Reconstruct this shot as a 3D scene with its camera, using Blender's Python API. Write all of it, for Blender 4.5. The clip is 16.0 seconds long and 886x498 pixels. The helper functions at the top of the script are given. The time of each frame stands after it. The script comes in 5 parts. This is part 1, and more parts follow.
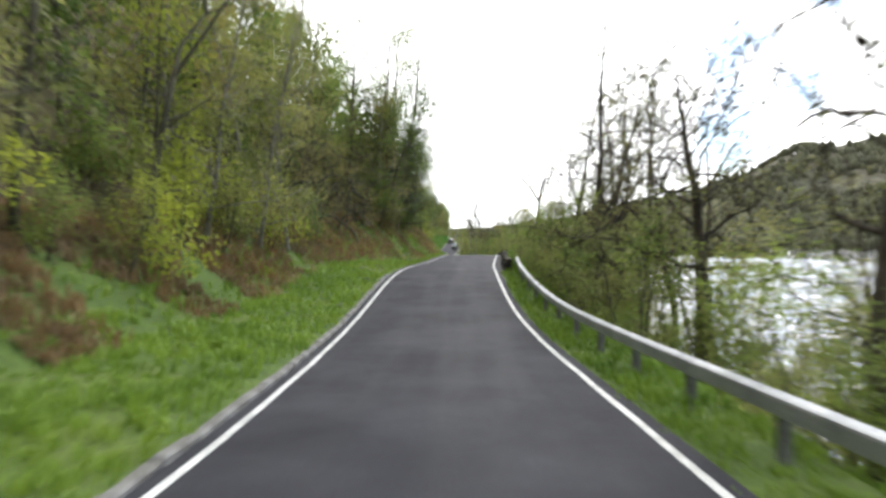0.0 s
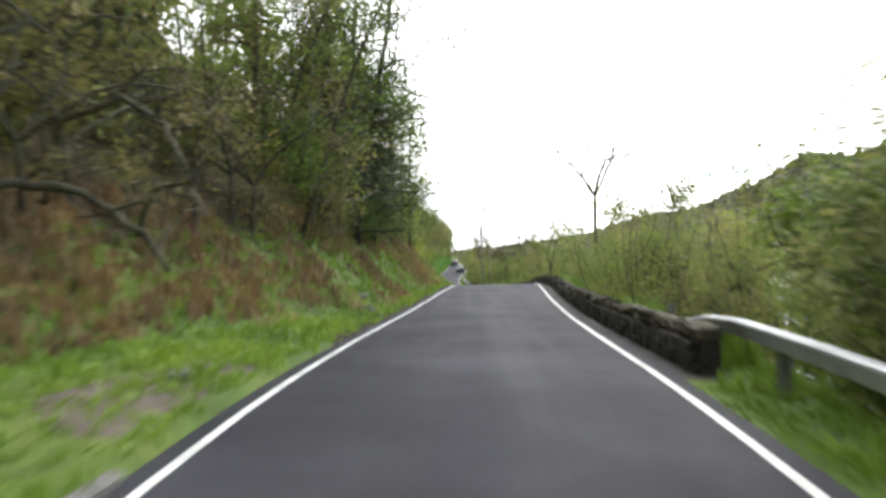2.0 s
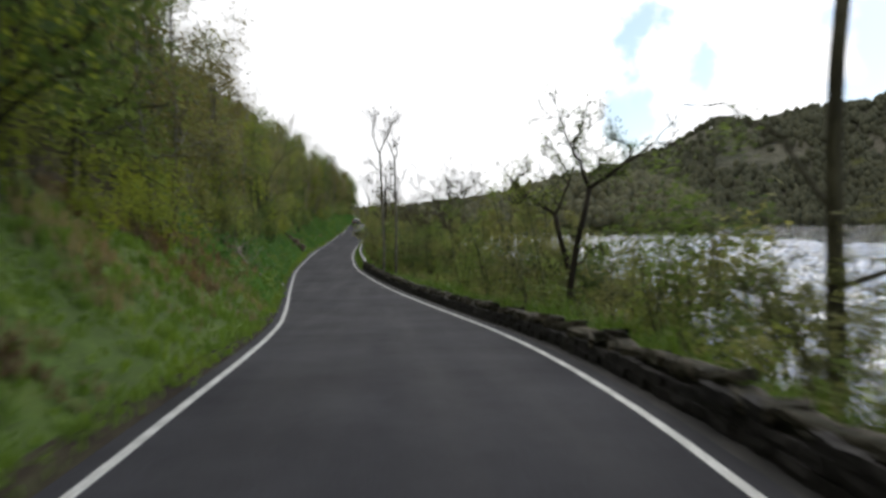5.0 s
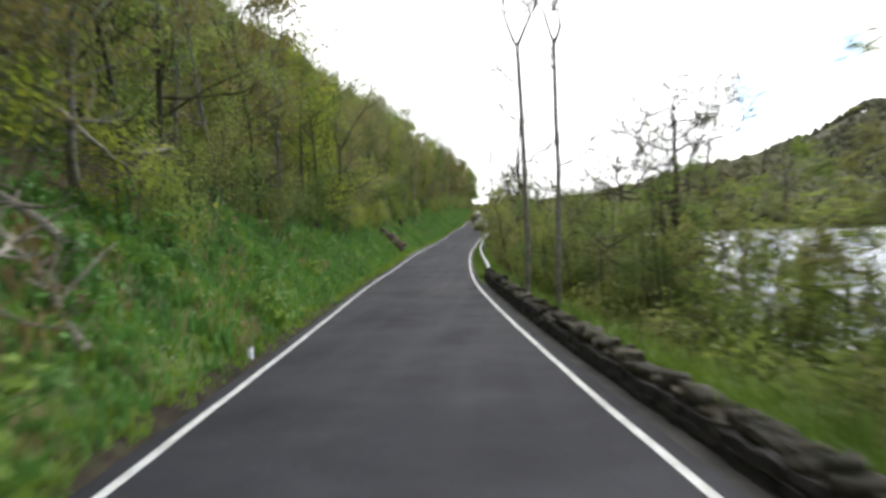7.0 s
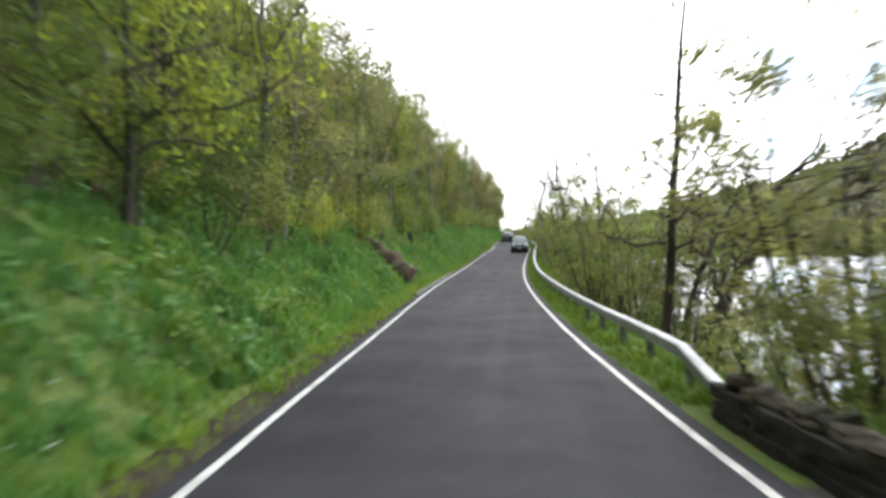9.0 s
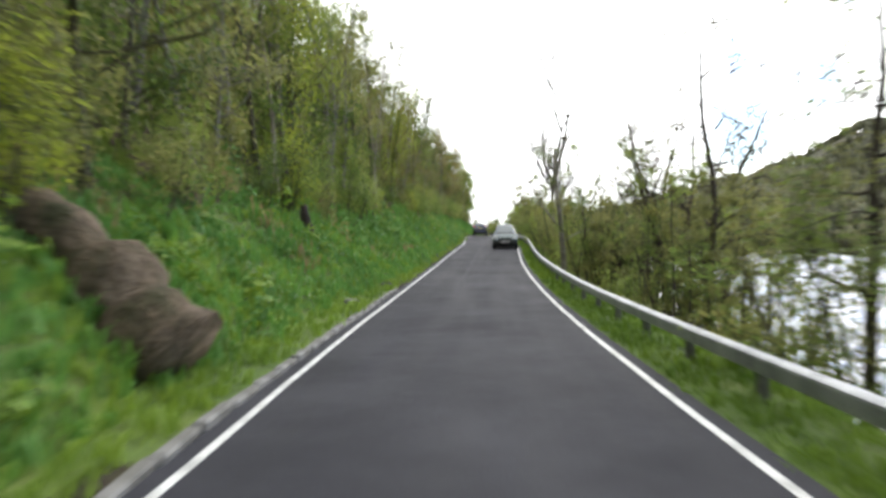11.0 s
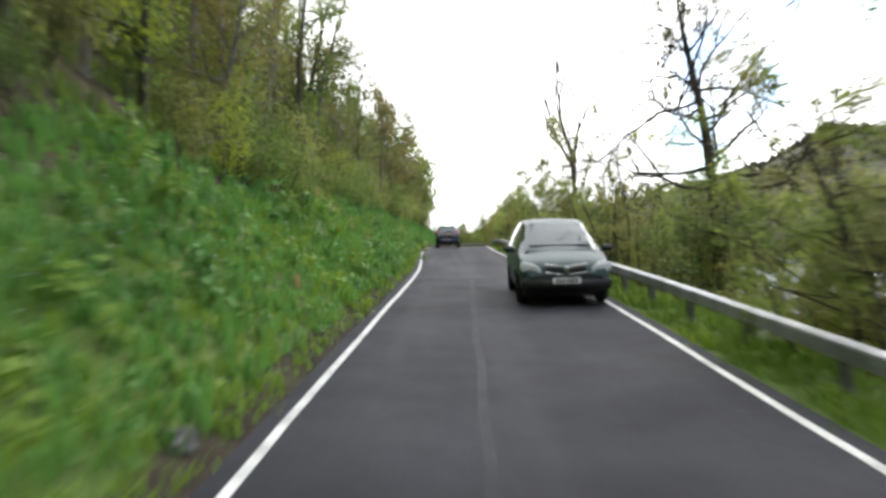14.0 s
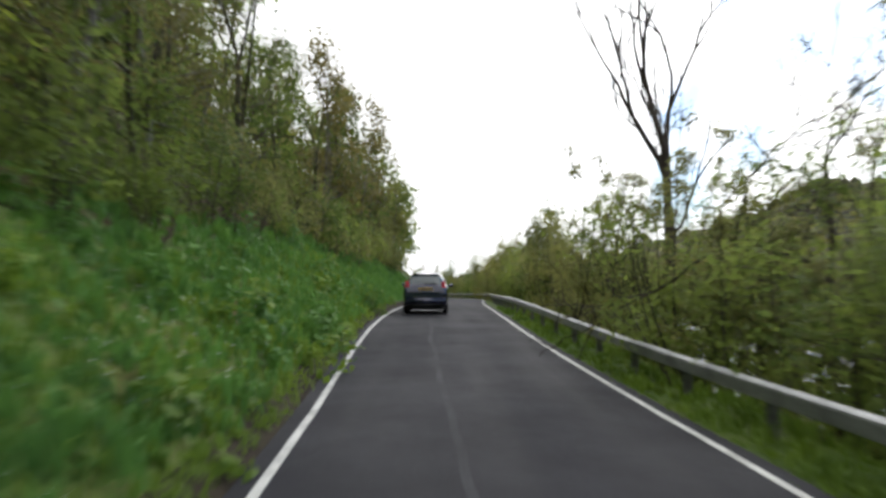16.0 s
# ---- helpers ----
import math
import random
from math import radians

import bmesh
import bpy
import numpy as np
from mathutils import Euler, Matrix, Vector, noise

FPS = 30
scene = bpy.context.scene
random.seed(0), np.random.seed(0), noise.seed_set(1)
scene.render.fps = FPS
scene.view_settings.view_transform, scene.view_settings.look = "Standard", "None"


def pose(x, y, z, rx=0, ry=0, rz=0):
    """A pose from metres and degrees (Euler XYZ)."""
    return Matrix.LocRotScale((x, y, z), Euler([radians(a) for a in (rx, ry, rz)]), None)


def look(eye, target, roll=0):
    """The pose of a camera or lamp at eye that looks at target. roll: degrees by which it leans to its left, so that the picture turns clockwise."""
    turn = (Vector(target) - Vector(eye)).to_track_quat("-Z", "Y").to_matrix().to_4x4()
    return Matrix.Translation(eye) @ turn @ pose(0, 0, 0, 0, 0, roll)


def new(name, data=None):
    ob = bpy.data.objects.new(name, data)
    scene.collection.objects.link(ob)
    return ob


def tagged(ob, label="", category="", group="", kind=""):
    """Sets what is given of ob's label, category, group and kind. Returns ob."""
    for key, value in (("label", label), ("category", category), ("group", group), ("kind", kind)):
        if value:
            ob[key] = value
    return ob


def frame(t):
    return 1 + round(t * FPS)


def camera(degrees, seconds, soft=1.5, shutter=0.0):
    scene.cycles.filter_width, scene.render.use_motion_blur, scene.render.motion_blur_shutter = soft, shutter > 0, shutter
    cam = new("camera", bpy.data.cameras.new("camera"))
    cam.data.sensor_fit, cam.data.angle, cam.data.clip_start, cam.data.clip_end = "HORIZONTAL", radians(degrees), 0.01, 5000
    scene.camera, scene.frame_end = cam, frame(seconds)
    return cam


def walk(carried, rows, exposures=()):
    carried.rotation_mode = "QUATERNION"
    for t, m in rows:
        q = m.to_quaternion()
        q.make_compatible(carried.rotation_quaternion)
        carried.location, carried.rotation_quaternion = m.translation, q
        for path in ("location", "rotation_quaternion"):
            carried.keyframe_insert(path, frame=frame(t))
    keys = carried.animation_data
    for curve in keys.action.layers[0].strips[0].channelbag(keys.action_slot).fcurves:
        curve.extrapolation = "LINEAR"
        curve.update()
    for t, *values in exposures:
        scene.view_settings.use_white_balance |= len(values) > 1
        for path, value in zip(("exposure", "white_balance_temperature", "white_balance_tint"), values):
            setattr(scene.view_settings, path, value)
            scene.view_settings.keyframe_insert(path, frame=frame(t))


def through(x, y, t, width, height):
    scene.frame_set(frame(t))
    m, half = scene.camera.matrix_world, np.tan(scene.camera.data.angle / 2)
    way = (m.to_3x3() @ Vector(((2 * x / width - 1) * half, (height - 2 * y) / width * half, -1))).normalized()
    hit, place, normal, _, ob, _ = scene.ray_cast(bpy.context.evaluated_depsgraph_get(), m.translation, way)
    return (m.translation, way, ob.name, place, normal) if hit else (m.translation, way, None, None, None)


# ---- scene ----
# A narrow two-way lakeside road under an overcast spring sky, driven along for about 190 m.
cam = camera(60.0, 16.0, soft=3.2, shutter=0.5)
walk(cam, [
    (0, pose(0.13, -0.03, 1.62, 89.44, -0.20, 1.74)),
    (0.5, pose(0.03, 6.31, 1.42, 89.39, -0.02, 3.10)),
    (1, pose(-0.22, 12.69, 1.30, 89.35, 0.52, 4.13)),
    (1.5, pose(-0.50, 19.03, 1.34, 89.56, 1.47, 3.27)),
    (2, pose(-0.63, 25.17, 1.64, 91.06, 1.20, 1.95)),
    (2.5, pose(-0.54, 31.19, 1.93, 93.31, 0.46, 0.77)),
    (3, pose(-0.45, 37.01, 1.99, 90.99, 0.64, -0.62)),
    (3.5, pose(-0.34, 42.61, 1.97, 90.35, -0.05, -1.95)),
    (4.2, pose(0.00, 50.45, 2.02, 89.70, 0.27, -2.93)),
    (4.7, pose(0.31, 56.06, 2.11, 88.59, 0.31, -4.32)),
    (5.2, pose(0.59, 61.68, 2.15, 87.43, 0.35, -4.82)),
    (5.8, pose(0.73, 68.42, 1.99, 86.74, 0.38, -2.79)),
    (6, pose(0.69, 70.64, 1.87, 86.33, 0.85, -1.68)),
    (6.5, pose(0.44, 76.22, 1.54, 87.08, 0.20, 1.32)),
    (7, pose(0.02, 81.88, 1.26, 87.82, 1.19, 4.29)),
    (7.5, pose(-0.58, 87.59, 1.03, 88.41, 1.62, 6.27)),
    (8, pose(-1.28, 93.41, 0.83, 88.91, 0.81, 6.99)),
    (8.5, pose(-1.94, 99.31, 0.67, 89.25, 0.48, 6.31)),
    (9, pose(-2.60, 105.33, 0.53, 89.77, 0.83, 5.62)),
    (9.5, pose(-2.98, 111.30, 0.42, 89.25, 0.95, 4.32)),
    (9.7, pose(-3.15, 113.65, 0.38, 89.17, -0.04, 4.39)),
    (10.2, pose(-3.52, 119.62, 0.31, 89.23, 0.17, 3.65)),
    (10.7, pose(-3.85, 125.60, 0.29, 89.38, 0.65, 3.22)),
    (11.2, pose(-4.12, 131.58, 0.31, 89.53, 1.15, 2.70)),
    (11.8, pose(-4.37, 138.75, 0.35, 89.62, 1.45, 1.84)),
    (12, pose(-4.45, 141.20, 0.36, 89.58, 1.61, 1.62)),
    (12.5, pose(-4.62, 147.35, 0.42, 89.30, 0.75, 1.27)),
    (13, pose(-4.71, 153.45, 0.51, 89.08, 0.14, 0.96)),
    (13.5, pose(-4.72, 159.57, 0.65, 89.33, 0.20, 0.42)),
    (14, pose(-4.72, 165.65, 0.82, 90.03, 1.18, -0.17)),
    (14.5, pose(-4.62, 171.54, 1.05, 90.69, 1.64, -0.59)),
    (15, pose(-4.55, 177.29, 1.30, 91.86, 0.94, -0.88)),
    (15.5, pose(-4.43, 183.01, 1.51, 93.23, 0.12, -1.06)),
    (16, pose(-4.28, 188.76, 1.67, 93.30, -0.46, -1.36)),
], exposures=[(0, 0.22), (0.5, 0.3), (1.0, 0.32), (1.5, 0.34), (2.0, 0.4), (2.5, 0.44), (3.0, 0.25), (3.6, 0.2), (5.4, -1.4), (5.8, -1.62), (6.1, -1.45), (6.5, -0.85), (7.1, -0.08), (7.5, 0.12), (8.0, 0.2), (8.5, 0.24), (11.5, 0.14), (12.5, 0.22), (13.5, 0.17), (15.0, 0.17), (15.5, 0.17), (16, -0.52)])

# ---- sky and sun ----
world = bpy.data.worlds.new("overcast_sky")
scene.world = world
world.use_nodes = True
wt = world.node_tree
bg = wt.nodes["Background"]
sky = wt.nodes.new("ShaderNodeTexSky")
sky.sky_type, sky.sun_disc = "NISHITA", False
sky.sun_elevation, sky.sun_rotation = radians(38), radians(38)
SUN_AT = Vector((math.sin(radians(38)) * math.cos(radians(38)), math.cos(radians(38)) * math.cos(radians(38)), math.sin(radians(38))))


def sky_math(op, a, b=None):
    n = wt.nodes.new("ShaderNodeMath")
    n.operation = op
    for k, v in enumerate((a, b)):
        if v is None:
            continue
        if isinstance(v, (int, float)):
            n.inputs[k].default_value = v
        else:
            wt.links.new(v, n.inputs[k])
    return n.outputs[0]


# bright overcast: cloud lit from behind by the hidden sun, with a few blue gaps over the loch
way = wt.nodes.new("ShaderNodeTexCoord").outputs["Generated"]
to_sun = wt.nodes.new("ShaderNodeVectorMath")
to_sun.operation = "DOT_PRODUCT"
to_sun.inputs[1].default_value = SUN_AT
wt.links.new(way, to_sun.inputs[0])
halo = sky_math("POWER", sky_math("MAXIMUM", to_sun.outputs["Value"], 0.0), 2.4)
glow = sky_math("ADD", sky_math("MULTIPLY", halo, 1.6), 0.85)
white = wt.nodes.new("ShaderNodeVectorMath")
white.operation = "SCALE"
white.inputs[0].default_value = (14.6, 14.7, 14.9)
wt.links.new(glow, white.inputs["Scale"])
blue = wt.nodes.new("ShaderNodeVectorMath")
blue.operation = "MULTIPLY"
blue.inputs[1].default_value = (1.75, 2.0, 2.35)
wt.links.new(sky.outputs["Color"], blue.inputs[0])
cloud = wt.nodes.new("ShaderNodeTexNoise")
cloud.inputs["Scale"].default_value, cloud.inputs["Detail"].default_value = 5.5, 6
wt.links.new(way, cloud.inputs["Vector"])
part_xyz = wt.nodes.new("ShaderNodeSeparateXYZ")
wt.links.new(way, part_xyz.inputs[0])
gap = wt.nodes.new("ShaderNodeMapRange")
gap.interpolation_type = "SMOOTHSTEP"
gap.inputs["From Min"].default_value, gap.inputs["From Max"].default_value = 0.2, 0.42
gap.inputs["To Min"].default_value, gap.inputs["To Max"].default_value = 0.0, 0.27
wt.links.new(part_xyz.outputs["X"], gap.inputs["Value"])
cover = wt.nodes.new("ShaderNodeMapRange")
cover.interpolation_type = "SMOOTHSTEP"
cover.inputs["From Min"].default_value, cover.inputs["From Max"].default_value = 0.41, 0.48
wt.links.new(sky_math("SUBTRACT", sky_math("ADD", cloud.outputs["Fac"], 0.17), gap.outputs["Result"]), cover.inputs["Value"])
wmix = wt.nodes.new("ShaderNodeMix")
wmix.data_type = "RGBA"
wt.links.new(cover.outputs["Result"], wmix.inputs["Factor"])
wt.links.new(blue.outputs["Vector"], wmix.inputs["A"])
wt.links.new(white.outputs["Vector"], wmix.inputs["B"])
wt.links.new(wmix.outputs["Result"], bg.inputs["Color"])
bg.inputs["Strength"].default_value = 0.11
sun_lamp = bpy.data.lights.new("sun", "SUN")
sun_lamp.energy, sun_lamp.angle, sun_lamp.color = 1.6, radians(25), (1.0, 0.96, 0.9)
sun = new("sun", sun_lamp)
sun.matrix_world = look(SUN_AT * 80, (0, 0, 0))


# ---- materials ----
def material(name, rough=0.8, metal=0.0, spec=0.3):
    m = bpy.data.materials.new(name)
    m.use_nodes = True
    b = m.node_tree.nodes["Principled BSDF"]
    b.inputs["Roughness"].default_value, b.inputs["Metallic"].default_value = rough, metal
    b.inputs["Specular IOR Level"].default_value = spec
    return m, m.node_tree, b


def ramp(t, fac, stops):
    r = t.nodes.new("ShaderNodeValToRGB")
    e = r.color_ramp.elements
    while len(e) < len(stops):
        e.new(0.5)
    for q, (p, c) in zip(e, stops):
        q.position, q.color = p, (*c, 1)
    t.links.new(fac, r.inputs["Fac"])
    return r.outputs["Color"]


def noise_of(t, scale, detail=4.0, rough=0.55, stretch=None):
    co = t.nodes.new("ShaderNodeTexCoord")
    n = t.nodes.new("ShaderNodeTexNoise")
    n.inputs["Scale"].default_value, n.inputs["Detail"].default_value, n.inputs["Roughness"].default_value = scale, detail, rough
    if stretch:
        mp = t.nodes.new("ShaderNodeMapping")
        mp.inputs["Scale"].default_value = stretch
        t.links.new(co.outputs["Object"], mp.inputs["Vector"])
        t.links.new(mp.outputs["Vector"], n.inputs["Vector"])
    else:
        t.links.new(co.outputs["Object"], n.inputs["Vector"])
    return n.outputs["Fac"]


def mixed(t, a, b, fac, mode="MIX"):
    m = t.nodes.new("ShaderNodeMix")
    m.data_type, m.blend_type = "RGBA", mode
    for key, v in (("A", a), ("B", b)):
        if isinstance(v, tuple):
            m.inputs[key].default_value = (*v, 1)
        else:
            t.links.new(v, m.inputs[key])
    if isinstance(fac, float):
        m.inputs["Factor"].default_value = fac
    else:
        t.links.new(fac, m.inputs["Factor"])
    return m.outputs["Result"]


def bump(t, b, fac, strength, distance):
    n = t.nodes.new("ShaderNodeBump")
    n.inputs["Strength"].default_value, n.inputs["Distance"].default_value = strength, distance
    t.links.new(fac, n.inputs["Height"])
    t.links.new(n.outputs["Normal"], b.inputs["Normal"])


def two_scale(name, big, small, c, rough=0.85, spec=0.3, relief=0.3, depth=0.02, metal=0.0, stretch=None):
    """A surface mottled at two sizes: c holds three colours, dark to light."""
    m, t, b = material(name, rough, metal, spec)
    n1, n2 = noise_of(t, big, 4, 0.6, stretch), noise_of(t, small, 3, 0.6, stretch)
    col = ramp(t, n1, [(0.3, c[0]), (0.5, c[1]), (0.72, c[2])])
    grain = ramp(t, n2, [(0.3, (0.62, 0.62, 0.62)), (0.7, (1.25, 1.25, 1.25))])
    t.links.new(mixed(t, col, grain, 1.0, "MULTIPLY"), b.inputs["Base Color"])
    bump(t, b, n2, relief, depth)
    return m


def asphalt():
    """Damp asphalt: fine grain, broad patches and faint streaks along the way of the wheels."""
    m, t, b = material("asphalt", 0.7, 0, 0.06)
    col = ramp(t, noise_of(t, 0.45, 5, 0.65), [(0.3, (0.021, 0.021, 0.025)), (0.5, (0.034, 0.034, 0.039)), (0.7, (0.05, 0.05, 0.056))])
    fine = noise_of(t, 55.0, 3, 0.6)
    col = mixed(t, col, ramp(t, fine, [(0.3, (0.62, 0.62, 0.62)), (0.7, (1.25, 1.25, 1.25))]), 1.0, "MULTIPLY")
    streak = noise_of(t, 1.6, 3, 0.5, (1, 0.05, 1))
    col = mixed(t, col, ramp(t, streak, [(0.3, (0.84, 0.84, 0.84)), (0.7, (1.16, 1.16, 1.16))]), 1.0, "MULTIPLY")
    t.links.new(col, b.inputs["Base Color"])
    t.links.new(ramp(t, streak, [(0.3, (0.62, 0.62, 0.62)), (0.7, (0.8, 0.8, 0.8))]), b.inputs["Roughness"])
    bump(t, b, fine, 0.35, 0.006)
    return m


def leafy(name, dark, light, through=0.35, rough=0.6):
    """Thin leaves that let light through, each leaf and each plant a little different."""
    m, t, b = material(name, rough, 0, 0.25)
    info, geo = t.nodes.new("ShaderNodeObjectInfo"), t.nodes.new("ShaderNodeNewGeometry")
    add = t.nodes.new("ShaderNodeMath")
    add.operation = "MULTIPLY_ADD"
    add.inputs[1].default_value = 0.3
    half = t.nodes.new("ShaderNodeMath")
    half.operation = "MULTIPLY"
    half.inputs[1].default_value = 0.7
    t.links.new(info.outputs["Random"], half.inputs[0])
    t.links.new(geo.outputs["Random Per Island"], add.inputs[0])
    t.links.new(half.outputs[0], add.inputs[2])
    col = ramp(t, add.outputs[0], [(0.0, dark), (1.0, light)])
    patch = ramp(t, noise_of(t, 0.55, 3, 0.6), [(0.32, (0.66, 0.72, 0.8)), (0.5, (1, 1, 1)), (0.7, (1.24, 1.14, 0.95))])
    col = mixed(t, col, patch, 1.0, "MULTIPLY")
    t.links.new(col, b.inputs["Base Color"])
    tr = t.nodes.new("ShaderNodeBsdfTranslucent")
    t.links.new(col, tr.inputs["Color"])
    mx = t.nodes.new("ShaderNodeMixShader")
    mx.inputs[0].default_value = through
    t.links.new(b.outputs[0], mx.inputs[1])
    t.links.new(tr.outputs[0], mx.inputs[2])
    t.links.new(mx.outputs[0], t.nodes["Material Output"].inputs["Surface"])
    return m


def plain(name, c, rough=0.5, metal=0.0, spec=0.5, coat=0.0):
    m, t, b = material(name, rough, metal, spec)
    n = noise_of(t, 3.0, 3)
    t.links.new(ramp(t, n, [(0.3, tuple(v * 0.85 for v in c)), (0.7, tuple(min(1, v * 1.12) for v in c))]), b.inputs["Base Color"])
    b.inputs["Coat Weight"].default_value = coat
    return m


ASPHALT = asphalt()
SEAM = two_scale("asphalt_seam", 0.8, 40.0, [(0.025, 0.025, 0.029), (0.0365, 0.0365, 0.0415), (0.052, 0.052, 0.058)], 0.7, 0.08, 0.3, 0.006)
PAINT = two_scale("road_paint", 2.5, 30.0, [(0.36, 0.36, 0.34), (0.58, 0.58, 0.55), (0.72, 0.72, 0.69)], 0.6, 0.3, 0.2, 0.004)


def varied(m, low, high):
    """Lets a surface's colour differ a little from piece to piece."""
    t = m.node_tree
    b = t.nodes["Principled BSDF"]
    col = b.inputs["Base Color"].links[0].from_socket
    tint = ramp(t, t.nodes.new("ShaderNodeObjectInfo").outputs["Random"], [(0.0, low), (1.0, high)])
    t.links.new(mixed(t, col, tint, 1.0, "MULTIPLY"), b.inputs["Base Color"])
    return m


KERB = two_scale("kerb_concrete", 1.5, 25.0, [(0.09, 0.085, 0.07), (0.16, 0.155, 0.14), (0.24, 0.235, 0.22)], 0.85, 0.2, 0.4, 0.01)
GRAVEL = two_scale("gravel", 1.1, 30.0, [(0.05, 0.043, 0.03), (0.12, 0.10, 0.075), (0.2, 0.175, 0.145)], 0.9, 0.2, 0.6, 0.02)
GRIT = two_scale("wet_roadside_grit", 1.4, 28.0, [(0.022, 0.021, 0.02), (0.04, 0.038, 0.035), (0.075, 0.07, 0.062)], 0.8, 0.25, 0.6, 0.015)
SOIL = two_scale("leaf_litter", 0.5, 9.0, [(0.035, 0.03, 0.018), (0.07, 0.055, 0.03), (0.10, 0.10, 0.035)], 0.95, 0.1, 0.7, 0.06)
TURF = two_scale("turf", 0.4, 12.0, [(0.05, 0.075, 0.018), (0.075, 0.12, 0.024), (0.12, 0.15, 0.035)], 0.9, 0.15, 0.7, 0.05)
SHORE = two_scale("shore_earth", 0.5, 8.0, [(0.03, 0.03, 0.02), (0.055, 0.05, 0.03), (0.06, 0.075, 0.03)], 0.9, 0.2, 0.6, 0.05)
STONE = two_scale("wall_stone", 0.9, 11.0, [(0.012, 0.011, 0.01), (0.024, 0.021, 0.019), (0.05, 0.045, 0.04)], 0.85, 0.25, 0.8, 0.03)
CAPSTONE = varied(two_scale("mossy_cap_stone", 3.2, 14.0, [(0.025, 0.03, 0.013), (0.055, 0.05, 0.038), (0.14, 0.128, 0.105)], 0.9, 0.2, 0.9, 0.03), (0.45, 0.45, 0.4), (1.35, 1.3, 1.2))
BARK = two_scale("grey_brown_bark", 2.0, 14.0, [(0.045, 0.04, 0.028), (0.085, 0.08, 0.05), (0.14, 0.13, 0.085)], 0.9, 0.15, 0.8, 0.03, stretch=(1, 1, 0.25))
ALDERBARK = two_scale("dark_alder_bark", 2.0, 14.0, [(0.028, 0.023, 0.018), (0.06, 0.05, 0.038), (0.10, 0.088, 0.068)], 0.9, 0.15, 0.8, 0.03, stretch=(1, 1, 0.25))
EARTH = two_scale("bare_earth", 2.2, 16.0, [(0.018, 0.015, 0.011), (0.042, 0.034, 0.023), (0.06, 0.066, 0.03)], 0.95, 0.1, 0.8, 0.04)
BIRCH = two_scale("pale_birch_bark", 1.6, 9.0, [(0.10, 0.09, 0.07), (0.2, 0.185, 0.15), (0.33, 0.31, 0.265)], 0.85, 0.2, 0.5, 0.02, stretch=(0.4, 0.4, 1.4))
DEADWOOD = two_scale("dead_wood", 2.0, 16.0, [(0.17, 0.145, 0.11), (0.31, 0.27, 0.21), (0.46, 0.41, 0.33)], 0.9, 0.15, 0.7, 0.02, stretch=(1, 1, 0.3))
LOGBARK = two_scale("mossy_log_bark", 1.8, 12.0, [(0.04, 0.042, 0.018), (0.105, 0.08, 0.052), (0.22, 0.17, 0.12)], 0.9, 0.15, 1.0, 0.06)
DARKWOOD = two_scale("wet_dark_wood", 2.0, 14.0, [(0.025, 0.02, 0.015), (0.05, 0.04, 0.03), (0.08, 0.065, 0.045)], 0.85, 0.2, 0.8, 0.03)
STEEL = two_scale("galvanised_steel", 1.5, 30.0, [(0.22, 0.225, 0.23), (0.36, 0.365, 0.37), (0.48, 0.485, 0.49)], 0.42, 0.5, 0.15, 0.004, metal=0.6)
POSTSTEEL = two_scale("weathered_post_steel", 2.0, 25.0, [(0.10, 0.10, 0.09), (0.17, 0.17, 0.16), (0.24, 0.24, 0.23)], 0.65, 0.4, 0.2, 0.004, metal=0.4)
LEAF_SPRING = leafy("spring_leaves", (0.12, 0.185, 0.042), (0.31, 0.375, 0.082), 0.6)
LEAF_LIME = leafy("lime_young_leaves", (0.24, 0.29, 0.035), (0.40, 0.45, 0.06), 0.6)
LEAF_OLIVE = leafy("olive_young_leaves", (0.165, 0.18, 0.052), (0.335, 0.335, 0.11), 0.6)
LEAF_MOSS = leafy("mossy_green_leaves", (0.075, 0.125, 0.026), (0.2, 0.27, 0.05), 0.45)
LEAF_TAWNY = leafy("bronze_young_leaves", (0.15, 0.135, 0.045), (0.31, 0.27, 0.085), 0.45)
LEAF_DARK = leafy("dark_evergreen_leaves", (0.035, 0.056, 0.018), (0.105, 0.135, 0.038), 0.25)
LEAF_BUD = leafy("reddish_buds", (0.17, 0.135, 0.07), (0.32, 0.27, 0.14), 0.4)
GRASS = leafy("grass_blades", (0.095, 0.17, 0.026), (0.24, 0.36, 0.05), 0.35)
HERB = leafy("broad_herb_leaves", (0.06, 0.15, 0.035), (0.16, 0.33, 0.07), 0.35)
BRACKEN = leafy("dead_bracken", (0.19, 0.125, 0.06), (0.42, 0.3, 0.155), 0.3, 0.8)
DRYGRASS = leafy("dead_grass", (0.24, 0.2, 0.09), (0.46, 0.39, 0.2), 0.35, 0.8)
PETAL = leafy("white_petals", (0.6, 0.62, 0.56), (0.8, 0.8, 0.76), 0.2)
# far hill colours greyed and lightened: distance haze is mixed into them
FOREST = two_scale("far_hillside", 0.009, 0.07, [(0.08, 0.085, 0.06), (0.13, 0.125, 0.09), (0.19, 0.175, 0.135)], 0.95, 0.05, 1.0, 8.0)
NEARWOOD = two_scale("headland_wood", 0.03, 0.22, [(0.045, 0.058, 0.026), (0.075, 0.088, 0.036), (0.12, 0.125, 0.055)], 0.95, 0.05, 1.0, 4.0)
# crown greens and browns desaturated, the same haze put into the colour
FARCROWN = leafy("far_crowns", (0.12, 0.127, 0.082), (0.25, 0.245, 0.14), 0.4, 0.9)
WATER, _t, _b = material("loch_water", 0.1, 0.0, 0.9)
_b.inputs["Base Color"].default_value = (0.035, 0.045, 0.05, 1)
